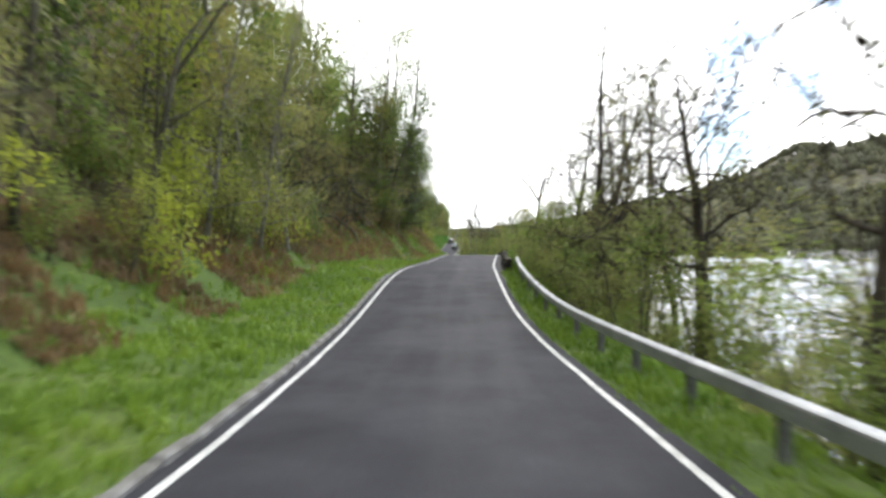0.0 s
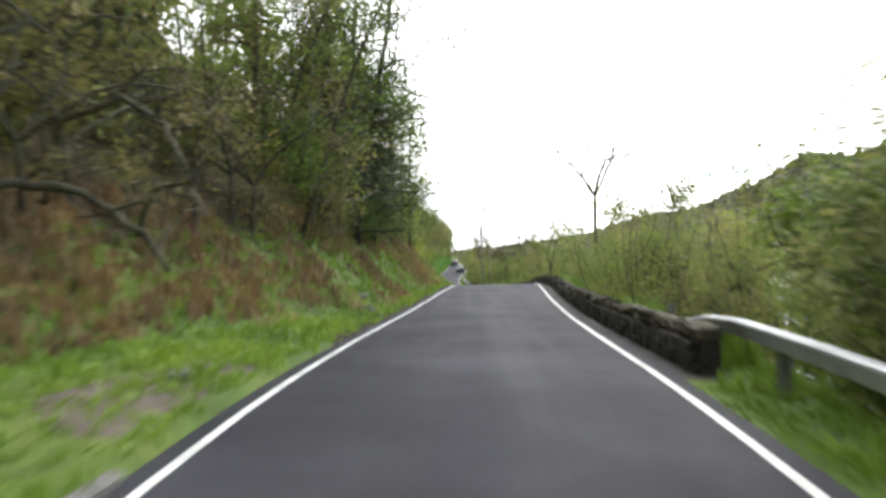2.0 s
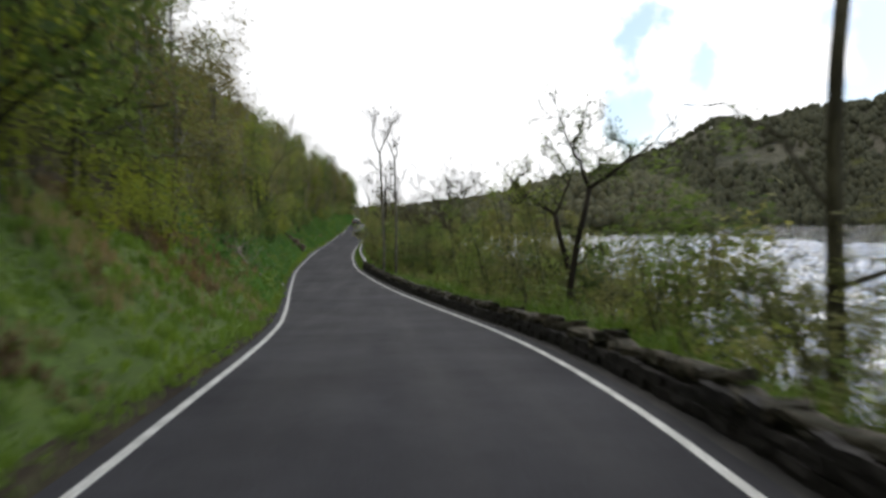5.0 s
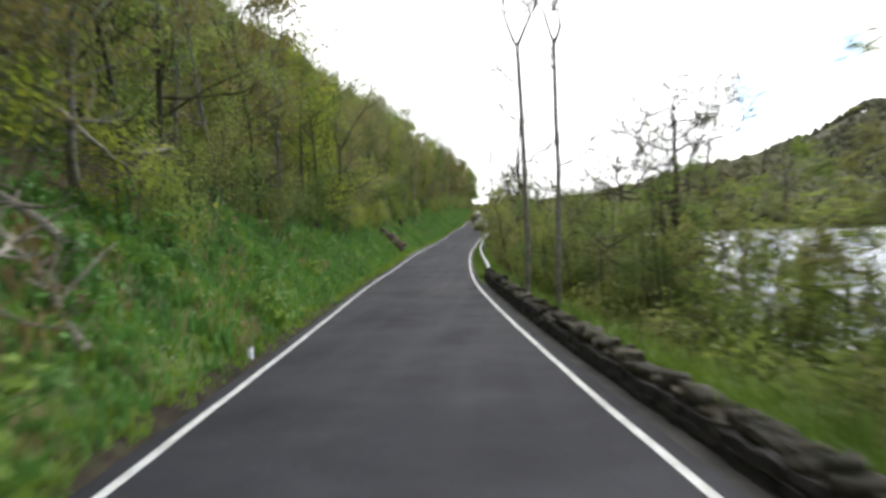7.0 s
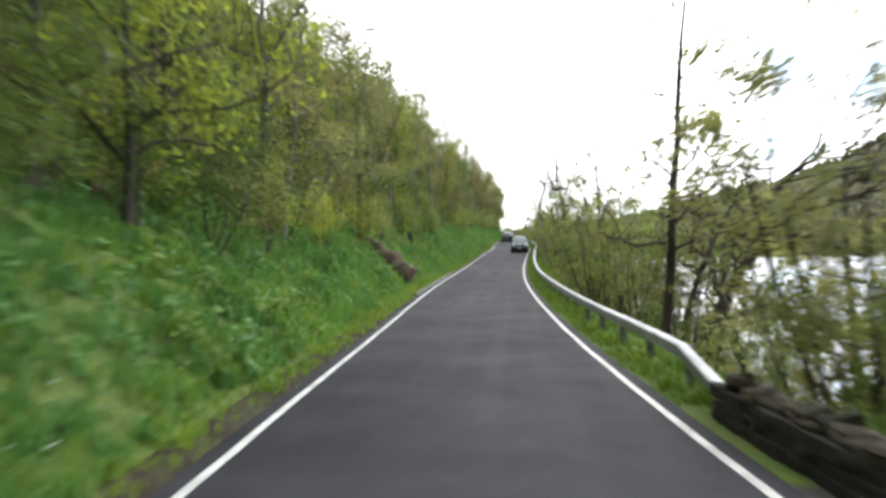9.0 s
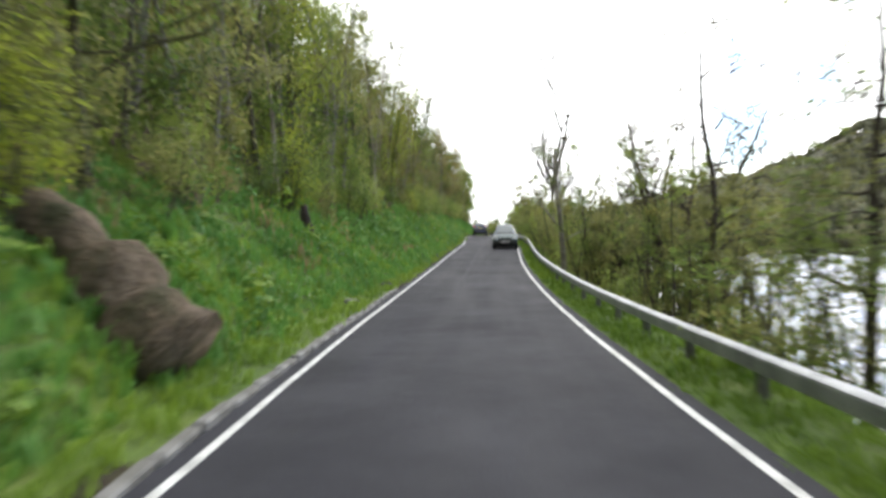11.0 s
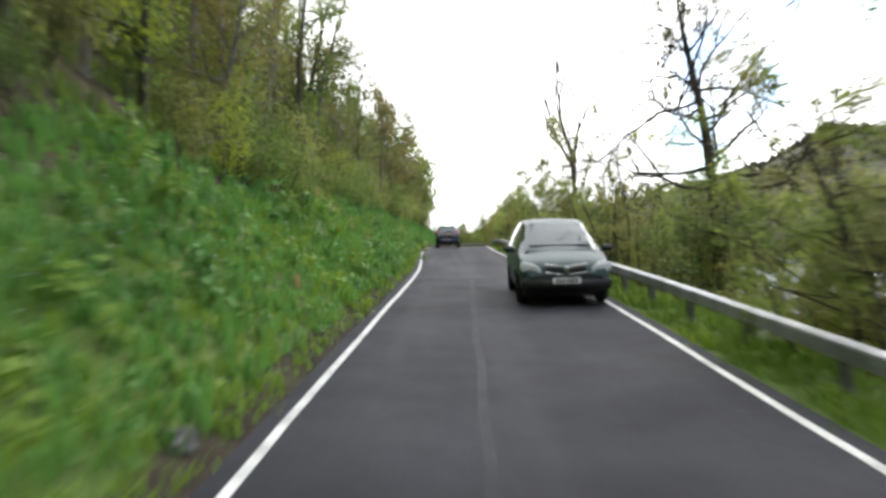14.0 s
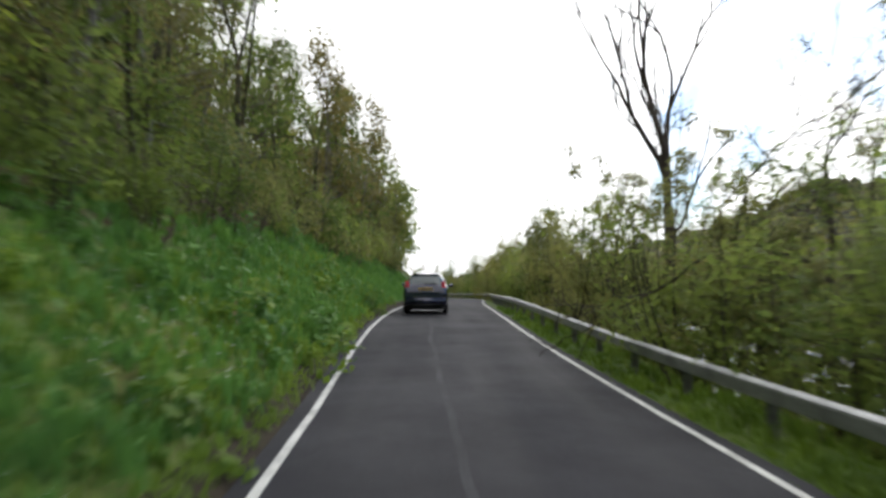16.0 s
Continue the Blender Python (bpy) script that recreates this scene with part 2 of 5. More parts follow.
_b.inputs["Coat Weight"].default_value = 0.6
bump(_t, _b, noise_of(_t, 1.6, 3, 0.55, (1, 1.8, 1)), 0.9, 0.5)
NAVY = plain("navy_car_paint", (0.016, 0.02, 0.055), 0.22, 0.2, 0.6, 1.0)
GREEN = plain("dark_green_car_paint", (0.026, 0.052, 0.05), 0.42, 0.0, 0.2, 0.1)
BLACKPLASTIC = plain("black_plastic", (0.012, 0.012, 0.013), 0.55)
RUBBER = plain("tyre_rubber", (0.015, 0.015, 0.015), 0.8, 0, 0.2)
ALLOY = plain("wheel_alloy", (0.4, 0.4, 0.41), 0.35, 0.8)
CHROME = plain("chrome", (0.7, 0.7, 0.72), 0.12, 1.0)
CARGLASS = plain("car_glass", (0.04, 0.062, 0.064), 0.08, 0.0, 0.6, 0.2)
YELLOWPLATE = plain("yellow_plate", (0.75, 0.48, 0.04), 0.4)
WHITEPLATE = plain("white_plate", (0.75, 0.75, 0.73), 0.4)
PLATEBAR = plain("plate_bar", (0.03, 0.03, 0.03), 0.5)
REDLENS = plain("red_lamp_lens", (0.7, 0.03, 0.05), 0.15, 0, 0.6, 0.5)
CLEARLENS = plain("clear_headlamp_lens", (0.62, 0.64, 0.65), 0.1, 0, 0.7, 0.5)
WHITEPOST = plain("white_post_paint", (0.72, 0.72, 0.7), 0.5)

# ---- the road's line: curvature (1/km) and grade (%) every 5 m from 15 m before the start ----
BEND = [-2.92, -1.89, -0.54, 1.68, 5.37, 2.48, -1.37, -3.13, -3.26, -3.15, -3.14, -2.39, -1.55, -1.34, -0.56, 2.66, 7.2, 10.04, 8.47, 3.89, 0.3, -1.09, -0.93, 0.06, -1.74, -3.63, -2.78, -1.26, -1.2, -1.57, -2.01, -2.42, -2.22, -1.43, -1.23, -1.27, -1.5, -1.57, -0.65, 0.68, 2.53, 4.42, 4.02, 0.07, -3.17, -3.85, -3.05, -2.24, -1.89, -1.79, -1.64, -1.36, -0.99, -0.61, 3.0, 8.0, 10.0, 10.0, 10.0, 8.0, 4.0, 0.0]
GRADE = [-4.662, -4.386, -4.063, -3.604, -2.88, -1.963, -0.391, 3.601, 6.278, 4.381, 0.198, -0.563, 0.347, 1.171, 1.747, 0.82, -2.193, -5.598, -5.988, -4.797, -3.99, -3.477, -2.892, -2.418, -2.094, -1.866, -1.5, -0.92, 0.043, 0.47, 0.533, 0.607, 0.844, 1.468, 2.108, 2.38, 3.032, 4.106, 4.59, 3.857, 2.945, 2.256, 2.479, 3.394, 3.896, 3.583, 2.528, 1.358, 0.543, 0.233, 0.213, 0.287, 0.34, 0.327, 0.258, 0.167]
S_MIN, S_MAX, STEP = -60.0, 340.0, 0.5
WATER_Z, HALF, EDGE = -4.2, 2.025, 2.24
_s = np.arange(S_MIN, S_MAX + STEP / 2, STEP)
_k = np.interp(_s, -15 + 5.0 * np.arange(len(BEND)), BEND, left=0, right=0) / 1000
_g = np.interp(_s, -15 + 5.0 * np.arange(len(GRADE)), GRADE, left=0, right=0) / 100
_i0 = int(np.searchsorted(_s, 0))
_th = np.cumsum(_k) * STEP
_th -= _th[_i0]
_x, _y, _z = np.cumsum(-np.sin(_th)) * STEP, np.cumsum(np.cos(_th)) * STEP, np.cumsum(_g) * STEP
_x, _y, _z = _x - _x[_i0], _y - _y[_i0], _z - _z[_i0]


def heading(s):
    return float(np.interp(s, _s, _th))


def road_z(s):
    return float(np.interp(s, _s, _z))


def along(s, l, h=0.0):
    """The place s metres along the road, l metres right of its middle, h above its surface."""
    a = heading(s)
    return Vector((float(np.interp(s, _s, _x)) + l * math.cos(a), float(np.interp(s, _s, _y)) + l * math.sin(a), road_z(s) + h))


def rough_at(s, l, f, seed):
    return noise.noise(Vector((s * f, l * f, seed)))


def verge_width(s):
    return float(np.interp(s, [-60, 18, 30, 36, 44, 60, 100, 140, 152, 166, 190, 340], [2.6, 2.7, 3.0, 2.2, 0.8, 0.45, 0.25, 0.8, 0.7, 0.25, 0.15, 0.15]))


def lie(s, l):
    """Height of the ground above the road's surface at (s, l)."""
    if l < -EDGE:
        a, v = -EDGE - l, verge_width(s)
        if a < v:
            return 0.05 + 0.10 * a + 0.05 * min(1, a) * rough_at(s, l, 0.6, 1)
        b = a - v
        up = 0.05 + 0.10 * v + 0.92 * min(b, 4.5) + 0.74 * max(0, min(b - 4.5, 30)) + 0.5 * max(0, b - 34.5)
        amp = min(1, b / 1.2)
        return up + amp * (0.28 * rough_at(s, l, 0.45, 2) + 0.9 * min(1, b / 6) * rough_at(s, l, 0.14, 3))
    if l > EDGE:
        a = l - EDGE
        down = -0.02 - 0.05 * a if a < 1.1 else -0.075 - 0.62 * (a - 1.1)
        down += 0.25 * min(1, a / 2.5) * rough_at(s, l, 0.4, 4)
        return max(down, WATER_Z - 1.2 - road_z(s))
    return -0.08


def ground(s, l, h=0.0):
    return along(s, l, lie(s, l) + h)


# ---- mesh helpers ----
def mesh_of(name, verts, faces, mat, smooth=False):
    me = bpy.data.meshes.new(name)
    me.from_pydata([tuple(v) for v in verts], [], faces)
    if isinstance(mat, (list, tuple)):
        for m in mat:
            me.materials.append(m)
    else:
        me.materials.append(mat)
    if smooth:
        me.polygons.foreach_set("use_smooth", [True] * len(me.polygons))
    me.update()
    return me


def part(name, me, parent=None, label="", m=None):
    """Links a mesh, or a bmesh's mesh, as one object under its thing."""
    ob = new(name, me)
    if parent is not None:
        ob.parent = parent
    if m is not None:
        ob.matrix_basis = m
    return tagged(ob, label) if label else ob


def thing(name, label, category, group="", kind="", m=None, me=None):
    ob = new(name, me)
    if m is not None:
        ob.matrix_basis = m
    return tagged(ob, label, category, group, kind)


def bm_mesh(name, bm, mat, smooth=True):
    me = bpy.data.meshes.new(name)
    bm.to_mesh(me)
    bm.free()
    me.materials.append(mat)
    if smooth:
        me.polygons.foreach_set("use_smooth", [True] * len(me.polygons))
    return me


def block(name, x0, x1, y0, y1, z0, z1, mat, bevel=0.01, seg=1):
    bm = bmesh.new()
    bmesh.ops.create_cube(bm, size=1.0, matrix=Matrix.Translation(((x0 + x1) / 2, (y0 + y1) / 2, (z0 + z1) / 2)) @ Matrix.Diagonal((x1 - x0, y1 - y0, z1 - z0, 1)))
    if bevel:
        bmesh.ops.bevel(bm, geom=bm.edges[:], offset=bevel, segments=seg, affect="EDGES")
    return bm_mesh(name, bm, mat, seg > 1)


def ribbon(name, s0, s1, l0, l1, h, mat, step=1.0, thick=0.0, wander=0.0):
    """A strip that follows the road, from l0 to l1 across."""
    V, Fc = [], []
    n = max(2, int(round((s1 - s0) / step)) + 1)
    for i in range(n):
        s = s0 + (s1 - s0) * i / (n - 1)
        w = wander * rough_at(s, l0, 0.7, 9)
        V += [along(s, l0 + w, h), along(s, l1 + w, h)]
        if thick:
            V += [along(s, l0 + w, h - thick), along(s, l1 + w, h - thick)]
    c = 4 if thick else 2
    for i in range(n - 1):
        a, b = i * c, (i + 1) * c
        Fc.append((a, a + 1, b + 1, b))
        if thick:
            Fc += [(a + 2, a, b, b + 2), (a + 1, a + 3, b + 3, b + 1)]
    return mesh_of(name, V, Fc, mat)


# ---- the large structure ----
def build_ground():
    ls = np.concatenate([-np.geomspace(150, 10, 22), np.linspace(-9.3, -EDGE - 0.9, 12), [-3.0, -2.75, -EDGE - 0.32, -EDGE - 0.1, -EDGE, -EDGE + 0.12, 0, EDGE - 0.12, EDGE, EDGE + 0.1, 2.7, 3.0, 3.44], np.linspace(4.0, 16, 16), [20, 26, 34]])
    ls = sorted(set(round(float(v), 3) for v in ls))
    ss = np.arange(S_MIN + 1, S_MAX - 1, 1.25)
    V, Fc, mats = [], [], []
    for s in ss:
        for l in ls:
            V.append(ground(float(s), l) if abs(l) > EDGE + 1e-6 else along(float(s), l, -0.08 if abs(l) < EDGE - 0.05 else 0.0 - 0.015))
    n = len(ls)
    for i in range(len(ss) - 1):
        v = verge_width(float(ss[i]))
        for j in range(n - 1):
            Fc.append((i * n + j, i * n + j + 1, (i + 1) * n + j + 1, (i + 1) * n + j))
            mid = (ls[j] + ls[j + 1]) / 2
            mats.append(4 if EDGE < mid < 2.72 and 33 < ss[i] < 111 else 3 if (-EDGE - 0.32 < mid < -EDGE and ss[i] > 36 and not 134 < ss[i] < 152) else (0 if -EDGE - v - (1.6 if ss[i] < 46 else 2.6) < mid < 4.2 else (1 if mid < 0 else 2)))
    me = mesh_of("ground", V, Fc, [TURF, SOIL, SHORE, EARTH, GRIT], True)
    me.polygons.foreach_set("material_index", mats)
    tagged(new("ground", me), "grassy verges, steep leaf-littered hillside and shore bank", "ground", kind="structure")


build_ground()
tagged(new("road", ribbon("road", S_MIN + 1, S_MAX - 2, -EDGE, EDGE, 0.0, ASPHALT, 1.0, 0.1)), "dark grey damp asphalt of a narrow road", "road", kind="structure")
tagged(new("edge_line", ribbon("edge_line", S_MIN + 1, S_MAX - 2, -HALF - 0.043, -HALF + 0.043, 0.004, PAINT, 1.0, 0.003, 0.015)), "white painted edge line along the hillside", "road marking", kind="structure")
tagged(new("edge_line", ribbon("edge_line", S_MIN + 1, S_MAX - 2, HALF - 0.043, HALF + 0.043, 0.004, PAINT, 1.0, 0.003, 0.015)), "white painted edge line along the lake side", "road marking", kind="structure")
tagged(new("paving_seam", ribbon("paving_seam", 150, 215, -0.46, -0.37, 0.003, SEAM, 0.5, 0.0, 0.06)), "paler worn seam along the middle of the asphalt", "road seam", kind="structure")


def build_water():
    """Small wind waves near the shore, a flat sheet from there to the far hills."""
    V, Fc = [], []
    ring = [0, 20, 60, 150, 400, 900, 2000, 4500]
    n = 48
    for r in ring:
        for i in range(n):
            a = 2 * math.pi * i / n
            V.append((30 + r * math.cos(a), 100 + r * math.sin(a), WATER_Z - 0.35))
    for k in range(len(ring) - 1):
        for i in range(n):
            Fc.append((k * n + i, k * n + (i + 1) % n, (k + 1) * n + (i + 1) % n, (k + 1) * n + i))
    g = np.random.default_rng(18)
    X, Y = np.meshgrid(np.arange(3, 118, 0.72), np.arange(-15, 330, 0.8), indexing="ij")
    X, Y = X + g.normal(0, 0.12, X.shape), Y + g.normal(0, 0.12, Y.shape)
    Z = np.zeros(X.shape)
    for _ in range(14):
        length, turn = g.uniform(2.0, 5.5), g.normal(0.5, 0.7)
        k = 2 * math.pi / length
        Z += 0.075 / k * np.sin(k * (X * math.cos(turn) + Y * math.sin(turn)) + g.uniform(0, 6.28))
    base, (nx, ny) = len(V), X.shape
    V += list(zip(X.ravel().tolist(), Y.ravel().tolist(), (WATER_Z + Z).ravel().tolist()))
    for i in range(nx - 1):
        for j in range(ny - 1):
            a = base + i * ny + j
            Fc.append((a, a + ny, a + ny + 1, a + 1))
    tagged(new("water", mesh_of("water", V, Fc, WATER, True)), "rippled grey loch water reflecting the bright sky", "water", kind="structure")


def hill_at(deg, u):
    """A point of the far hills: deg clockwise from straight ahead, u from their foot (0) to the ridge (1)."""
    i, az = (deg + 25) / 225 * 160, radians(deg)
    rise = float(np.interp(deg, [-25, 2, 8, 14, 19, 22, 25, 29, 34, 48, 70, 110, 200], [60, 20, 34, 56, 86, 112, 142, 160, 164, 186, 172, 190, 160]))
    ridge = rise * (1 + 0.16 * rough_at(i * 0.09, 0, 1.0, 5) + 0.07 * rough_at(i * 0.33, 0, 1.0, 6))
    r = 760 + 420 * u + 40 * rough_at(i * 0.12, u * 3, 1, 8)
    z = WATER_Z - 2 + ridge * math.sin(min(1, u * 1.02) * math.pi / 2) ** 1.25 + (9 * rough_at(i * 0.25, u * 5, 1, 7) + 3 * rough_at(i * 1.1, u * 14, 1, 17)) * min(1, 3 * u)
    return Vector((r * math.sin(az), 95 + r * math.cos(az), z))


def crowns(name, label, spots, mat, seed):
    """Far tree crowns as small uneven clumps; spots holds (foot, radius, height)."""
    g = np.random.default_rng(seed)
    V, Fc = [], []
    for p, r, h in spots:
        b, n = len(V), 6
        for lift, wide in ((0.1, 0.75), (0.5, 1.0), (0.82, 0.55)):
            for k in range(n):
                a, q = 2 * math.pi * (k + g.random() * 0.6) / n, r * wide * g.uniform(0.7, 1.25)
                V.append((p.x + q * math.cos(a), p.y + q * math.sin(a), p.z + h * lift * g.uniform(0.85, 1.15)))
        V.append((p.x, p.y, p.z + h))
        for ring in range(2):
            for k in range(n):
                Fc.append((b + ring * n + k, b + ring * n + (k + 1) % n, b + (ring + 1) * n + (k + 1) % n, b + (ring + 1) * n + k))
        for k in range(n):
            Fc.append((b + 2 * n + k, b + 2 * n + (k + 1) % n, b + 3 * n))
    tagged(new(name, mesh_of(name, V, Fc, mat, True)), label, "trees", kind="stuff")


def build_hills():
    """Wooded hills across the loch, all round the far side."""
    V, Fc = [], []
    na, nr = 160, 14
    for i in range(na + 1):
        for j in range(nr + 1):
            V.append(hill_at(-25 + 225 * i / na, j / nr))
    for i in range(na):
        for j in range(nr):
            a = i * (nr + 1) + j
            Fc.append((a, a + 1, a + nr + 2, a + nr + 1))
    tagged(new("backdrop", mesh_of("backdrop", V, Fc, FOREST, True)), "brown-green wooded hills on the far shore, greyed for haze", "hills", kind="structure")
    g, spots = random.Random(61), []
    while len(spots) < 7500:
        deg, u = g.uniform(-2, 62), g.random() ** 1.15
        if rough_at(deg * 0.2, u * 4, 1.0, 27) + 0.55 - 0.75 * u > g.uniform(-0.25, 0.25):
            spots.append((hill_at(deg, u), g.uniform(3.0, 5.6), g.uniform(7, 13)))
    crowns("far_wood", "far wood of haze-dulled green and brown crowns on the hills", spots, FARCROWN, 62)


def build_headland():
    """A wooded spit of land reaching into the loch, some 400 m ahead."""
    V, Fc = [], []
    na, nr = 90, 12
    for i in range(na + 1):
        az = radians(3 + 23 * i / na)
        top = float(np.interp(math.degrees(az), [3, 8, 12, 15.5, 18, 21, 24, 26], [2, 9, 17, 23, 25, 22, 12, 0]))
        for j in range(nr + 1):
            u = j / nr
            r = 350 + 110 * u
            bumps = 3.2 * rough_at(i * 0.5, u * 9, 1, 71) + 2.0 * rough_at(i * 1.3, u * 20, 1, 72)
            z = WATER_Z - 1 + (top + 5) * math.sin(u * math.pi * 0.62) ** 0.8 + bumps * min(1, 4 * u) * min(1, top / 8)
            V.append(Vector((r * math.sin(az), 85 + r * math.cos(az), z)))
    for i in range(na):
        for j in range(nr):
            a = i * (nr + 1) + j
            Fc.append((a, a + 1, a + nr + 2, a + nr + 1))
    tagged(new("backdrop", mesh_of("backdrop", V, Fc, NEARWOOD, True)), "wooded green headland reaching into the loch", "hills", kind="structure")
    g, spots = random.Random(63), []
    for _ in range(1900):
        i, j = g.randrange(na), g.randrange(nr - 1)
        p = V[i * (nr + 1) + j].lerp(V[(i + 1) * (nr + 1) + j + 1], g.random())
        if p.z > WATER_Z + 0.5:
            spots.append((p, g.uniform(2.2, 3.8), g.uniform(4, 8)))
    crowns("headland_wood", "wood of green and bronze crowns on the headland", spots, FARCROWN, 64)


build_water()
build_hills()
build_headland()


# ---- guardrails and stone wall ----
def frame_at(s, l, h=0.0):
    p = along(s, l, h)
    d = along(s + 0.5, l, h) - along(s - 0.5, l, h)
    return Matrix.Translation(p) @ Matrix.Rotation(math.atan2(-d.x, d.y), 4, "Z") @ Matrix.Rotation(math.atan2(d.z, math.hypot(d.x, d.y)), 4, "X")


POST_ME = block("post", -0.055, 0.055, -0.05, 0.05, -0.75, 0.42, POSTSTEEL, 0.012)
BRACKET_ME = block("bracket", -0.035, 0.02, -0.06, 0.06, 0.37, 0.5, POSTSTEEL, 0.006)


def rail_lift(s):
    """The rail stands a little higher or lower over the road from place to place."""
    return float(np.interp(s, [-20, 35, 111, 148, 170, 186], [0.045, 0.045, 0.0, -0.07, -0.06, 0.0]))


def guardrail(s0, s1, offset, label):
    rail = thing("guardrail", label, "guardrail", m=Matrix.Translation(along(s0, offset(s0))))
    inv = rail.matrix_basis.inverted()
    n = int((s1 - s0) / 2.4)
    for i in range(n + 1):
        s = s0 + 2.4 * i
        m = inv @ frame_at(s, offset(s) + 0.1, rail_lift(s))
        p = part("post", POST_ME, rail, m=m)
        part("bracket", BRACKET_ME, p)
    # box beam in 4.8 m lengths, each with rounded corners
    prof = [(-0.02, 0.0), (-0.045, 0.015), (-0.07, 0.145), (-0.066, 0.172), (-0.045, 0.188), (0.0, 0.194), (0.055, 0.19), (0.075, 0.17), (0.07, 0.03), (0.045, 0.0)]
    s = s0
    while s < s1 - 0.1:
        e = min(s + 4.8, s1)
        V, Fc, k = [], [], 5
        for i in range(k):
            q = s + (e - 0.012 - s) * i / (k - 1)
            o = offset(q)
            sink = max(0.0, 0.35 * (1 - (q - s0) / 2.5)) if s0 > 0 else max(0.0, 0.36 * (1 - (s1 - q) / 2.8))
            for a, b in prof:
                V.append(inv @ along(q, o + a, 0.345 + b - sink + rail_lift(q)))
        c = len(prof)
        for i in range(k - 1):
            for j in range(c):
                Fc.append((i * c + j, i * c + (j + 1) % c, (i + 1) * c + (j + 1) % c, (i + 1) * c + j))
        Fc += [tuple(range(c - 1, -1, -1)), tuple((k - 1) * c + j for j in range(c))]
        part("beam", mesh_of("beam", V, Fc, STEEL), rail)
        s = e


guardrail(-20.0, 37.6, lambda s: float(np.interp(s, [-20, 28, 35], [2.78, 2.78, 3.02])), "galvanised box-beam guardrail on steel posts in grass")
guardrail(112.9, 300.0, lambda s: float(np.interp(s, [112, 115, 119, 300], [2.55, 2.68, 2.76, 2.72])), "long galvanised box-beam guardrail starting at the wall's end")


def stone_mesh(rng, lx, ly, lz, mat, seg=1, rough=0.06, smooth=False):
    """One rough stone: a cube cut, rounded off and pushed about."""
    bm = bmesh.new()
    bmesh.ops.create_cube(bm, size=1.0)
    bmesh.ops.subdivide_edges(bm, edges=bm.edges[:], cuts=seg, use_grid_fill=True)
    for v in bm.verts:
        k = 0.86 + 0.14 / max(0.2, v.co.length / 0.7)
        if smooth:
            k = 0.8 + 0.2 * 0.5 / max(0.25, v.co.length)
        v.co = Vector((v.co.x * lx * k, v.co.y * ly * k, v.co.z * lz * k)) + Vector((rng.uniform(-1, 1) * lx, rng.uniform(-1, 1) * ly, rng.uniform(-1, 1) * lz)) * rough
    return bm_mesh("stone", bm, mat, smooth)


def wall_height(s):
    """Top of the wall's face over the road: higher by the hump, lower farther on."""
    return float(np.interp(s, [32, 44, 60, 76, 88, 97, 106, 115], [0.38, 0.38, 0.31, 0.23, 0.23, 0.29, 0.35, 0.35])) + 0.035 * rough_at(s, 0, 0.35, 14)


def stone_wall(s0, s1):
    rng = random.Random(4)
    wall = thing("stone_wall", "low dark mossy dry-stone wall beside the asphalt", "wall", m=Matrix.Translation(along(s0, 2.65)))
    inv = wall.matrix_basis.inverted()
    V, Fc = [], []
    n = int((s1 - s0) / 0.8)
    for i in range(n + 1):
        s = s0 + (s1 - s0) * i / n
        top = wall_height(s) - 0.02
        for l, h in ((2.52, -0.2), (2.54, top), (2.74, top), (2.8, -0.9)):
            V.append(inv @ along(s, l, h))
    for i in range(n):
        for j in range(3):
            a = i * 4 + j
            Fc.append((a + 4, a + 5, a + 1, a))
    Fc += [(0, 1, 2, 3), (n * 4 + 3, n * 4 + 2, n * 4 + 1, n * 4)]
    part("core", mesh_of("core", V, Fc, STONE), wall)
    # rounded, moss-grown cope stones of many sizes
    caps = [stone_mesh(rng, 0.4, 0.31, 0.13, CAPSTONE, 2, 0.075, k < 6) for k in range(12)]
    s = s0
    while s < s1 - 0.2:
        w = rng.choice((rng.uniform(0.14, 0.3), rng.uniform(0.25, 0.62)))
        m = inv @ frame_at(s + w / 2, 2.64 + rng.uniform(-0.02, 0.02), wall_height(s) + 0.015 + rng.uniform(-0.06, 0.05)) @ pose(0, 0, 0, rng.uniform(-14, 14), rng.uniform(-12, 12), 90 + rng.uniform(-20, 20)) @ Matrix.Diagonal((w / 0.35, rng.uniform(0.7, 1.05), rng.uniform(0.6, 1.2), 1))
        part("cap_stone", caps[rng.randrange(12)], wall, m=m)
        s += w * 0.93
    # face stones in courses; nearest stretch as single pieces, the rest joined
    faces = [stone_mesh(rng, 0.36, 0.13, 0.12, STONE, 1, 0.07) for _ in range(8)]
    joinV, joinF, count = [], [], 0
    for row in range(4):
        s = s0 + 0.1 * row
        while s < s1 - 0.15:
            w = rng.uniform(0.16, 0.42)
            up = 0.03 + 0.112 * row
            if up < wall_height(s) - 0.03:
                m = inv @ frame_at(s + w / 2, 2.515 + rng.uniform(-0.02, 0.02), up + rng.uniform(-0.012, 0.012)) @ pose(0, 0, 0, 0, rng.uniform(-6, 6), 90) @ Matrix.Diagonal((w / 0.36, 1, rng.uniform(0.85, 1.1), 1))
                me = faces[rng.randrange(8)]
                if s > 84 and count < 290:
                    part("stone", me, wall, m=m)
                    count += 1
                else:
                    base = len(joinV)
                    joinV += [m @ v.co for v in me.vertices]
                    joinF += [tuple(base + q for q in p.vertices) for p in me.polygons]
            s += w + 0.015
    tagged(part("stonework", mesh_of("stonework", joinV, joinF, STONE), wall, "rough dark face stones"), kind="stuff")


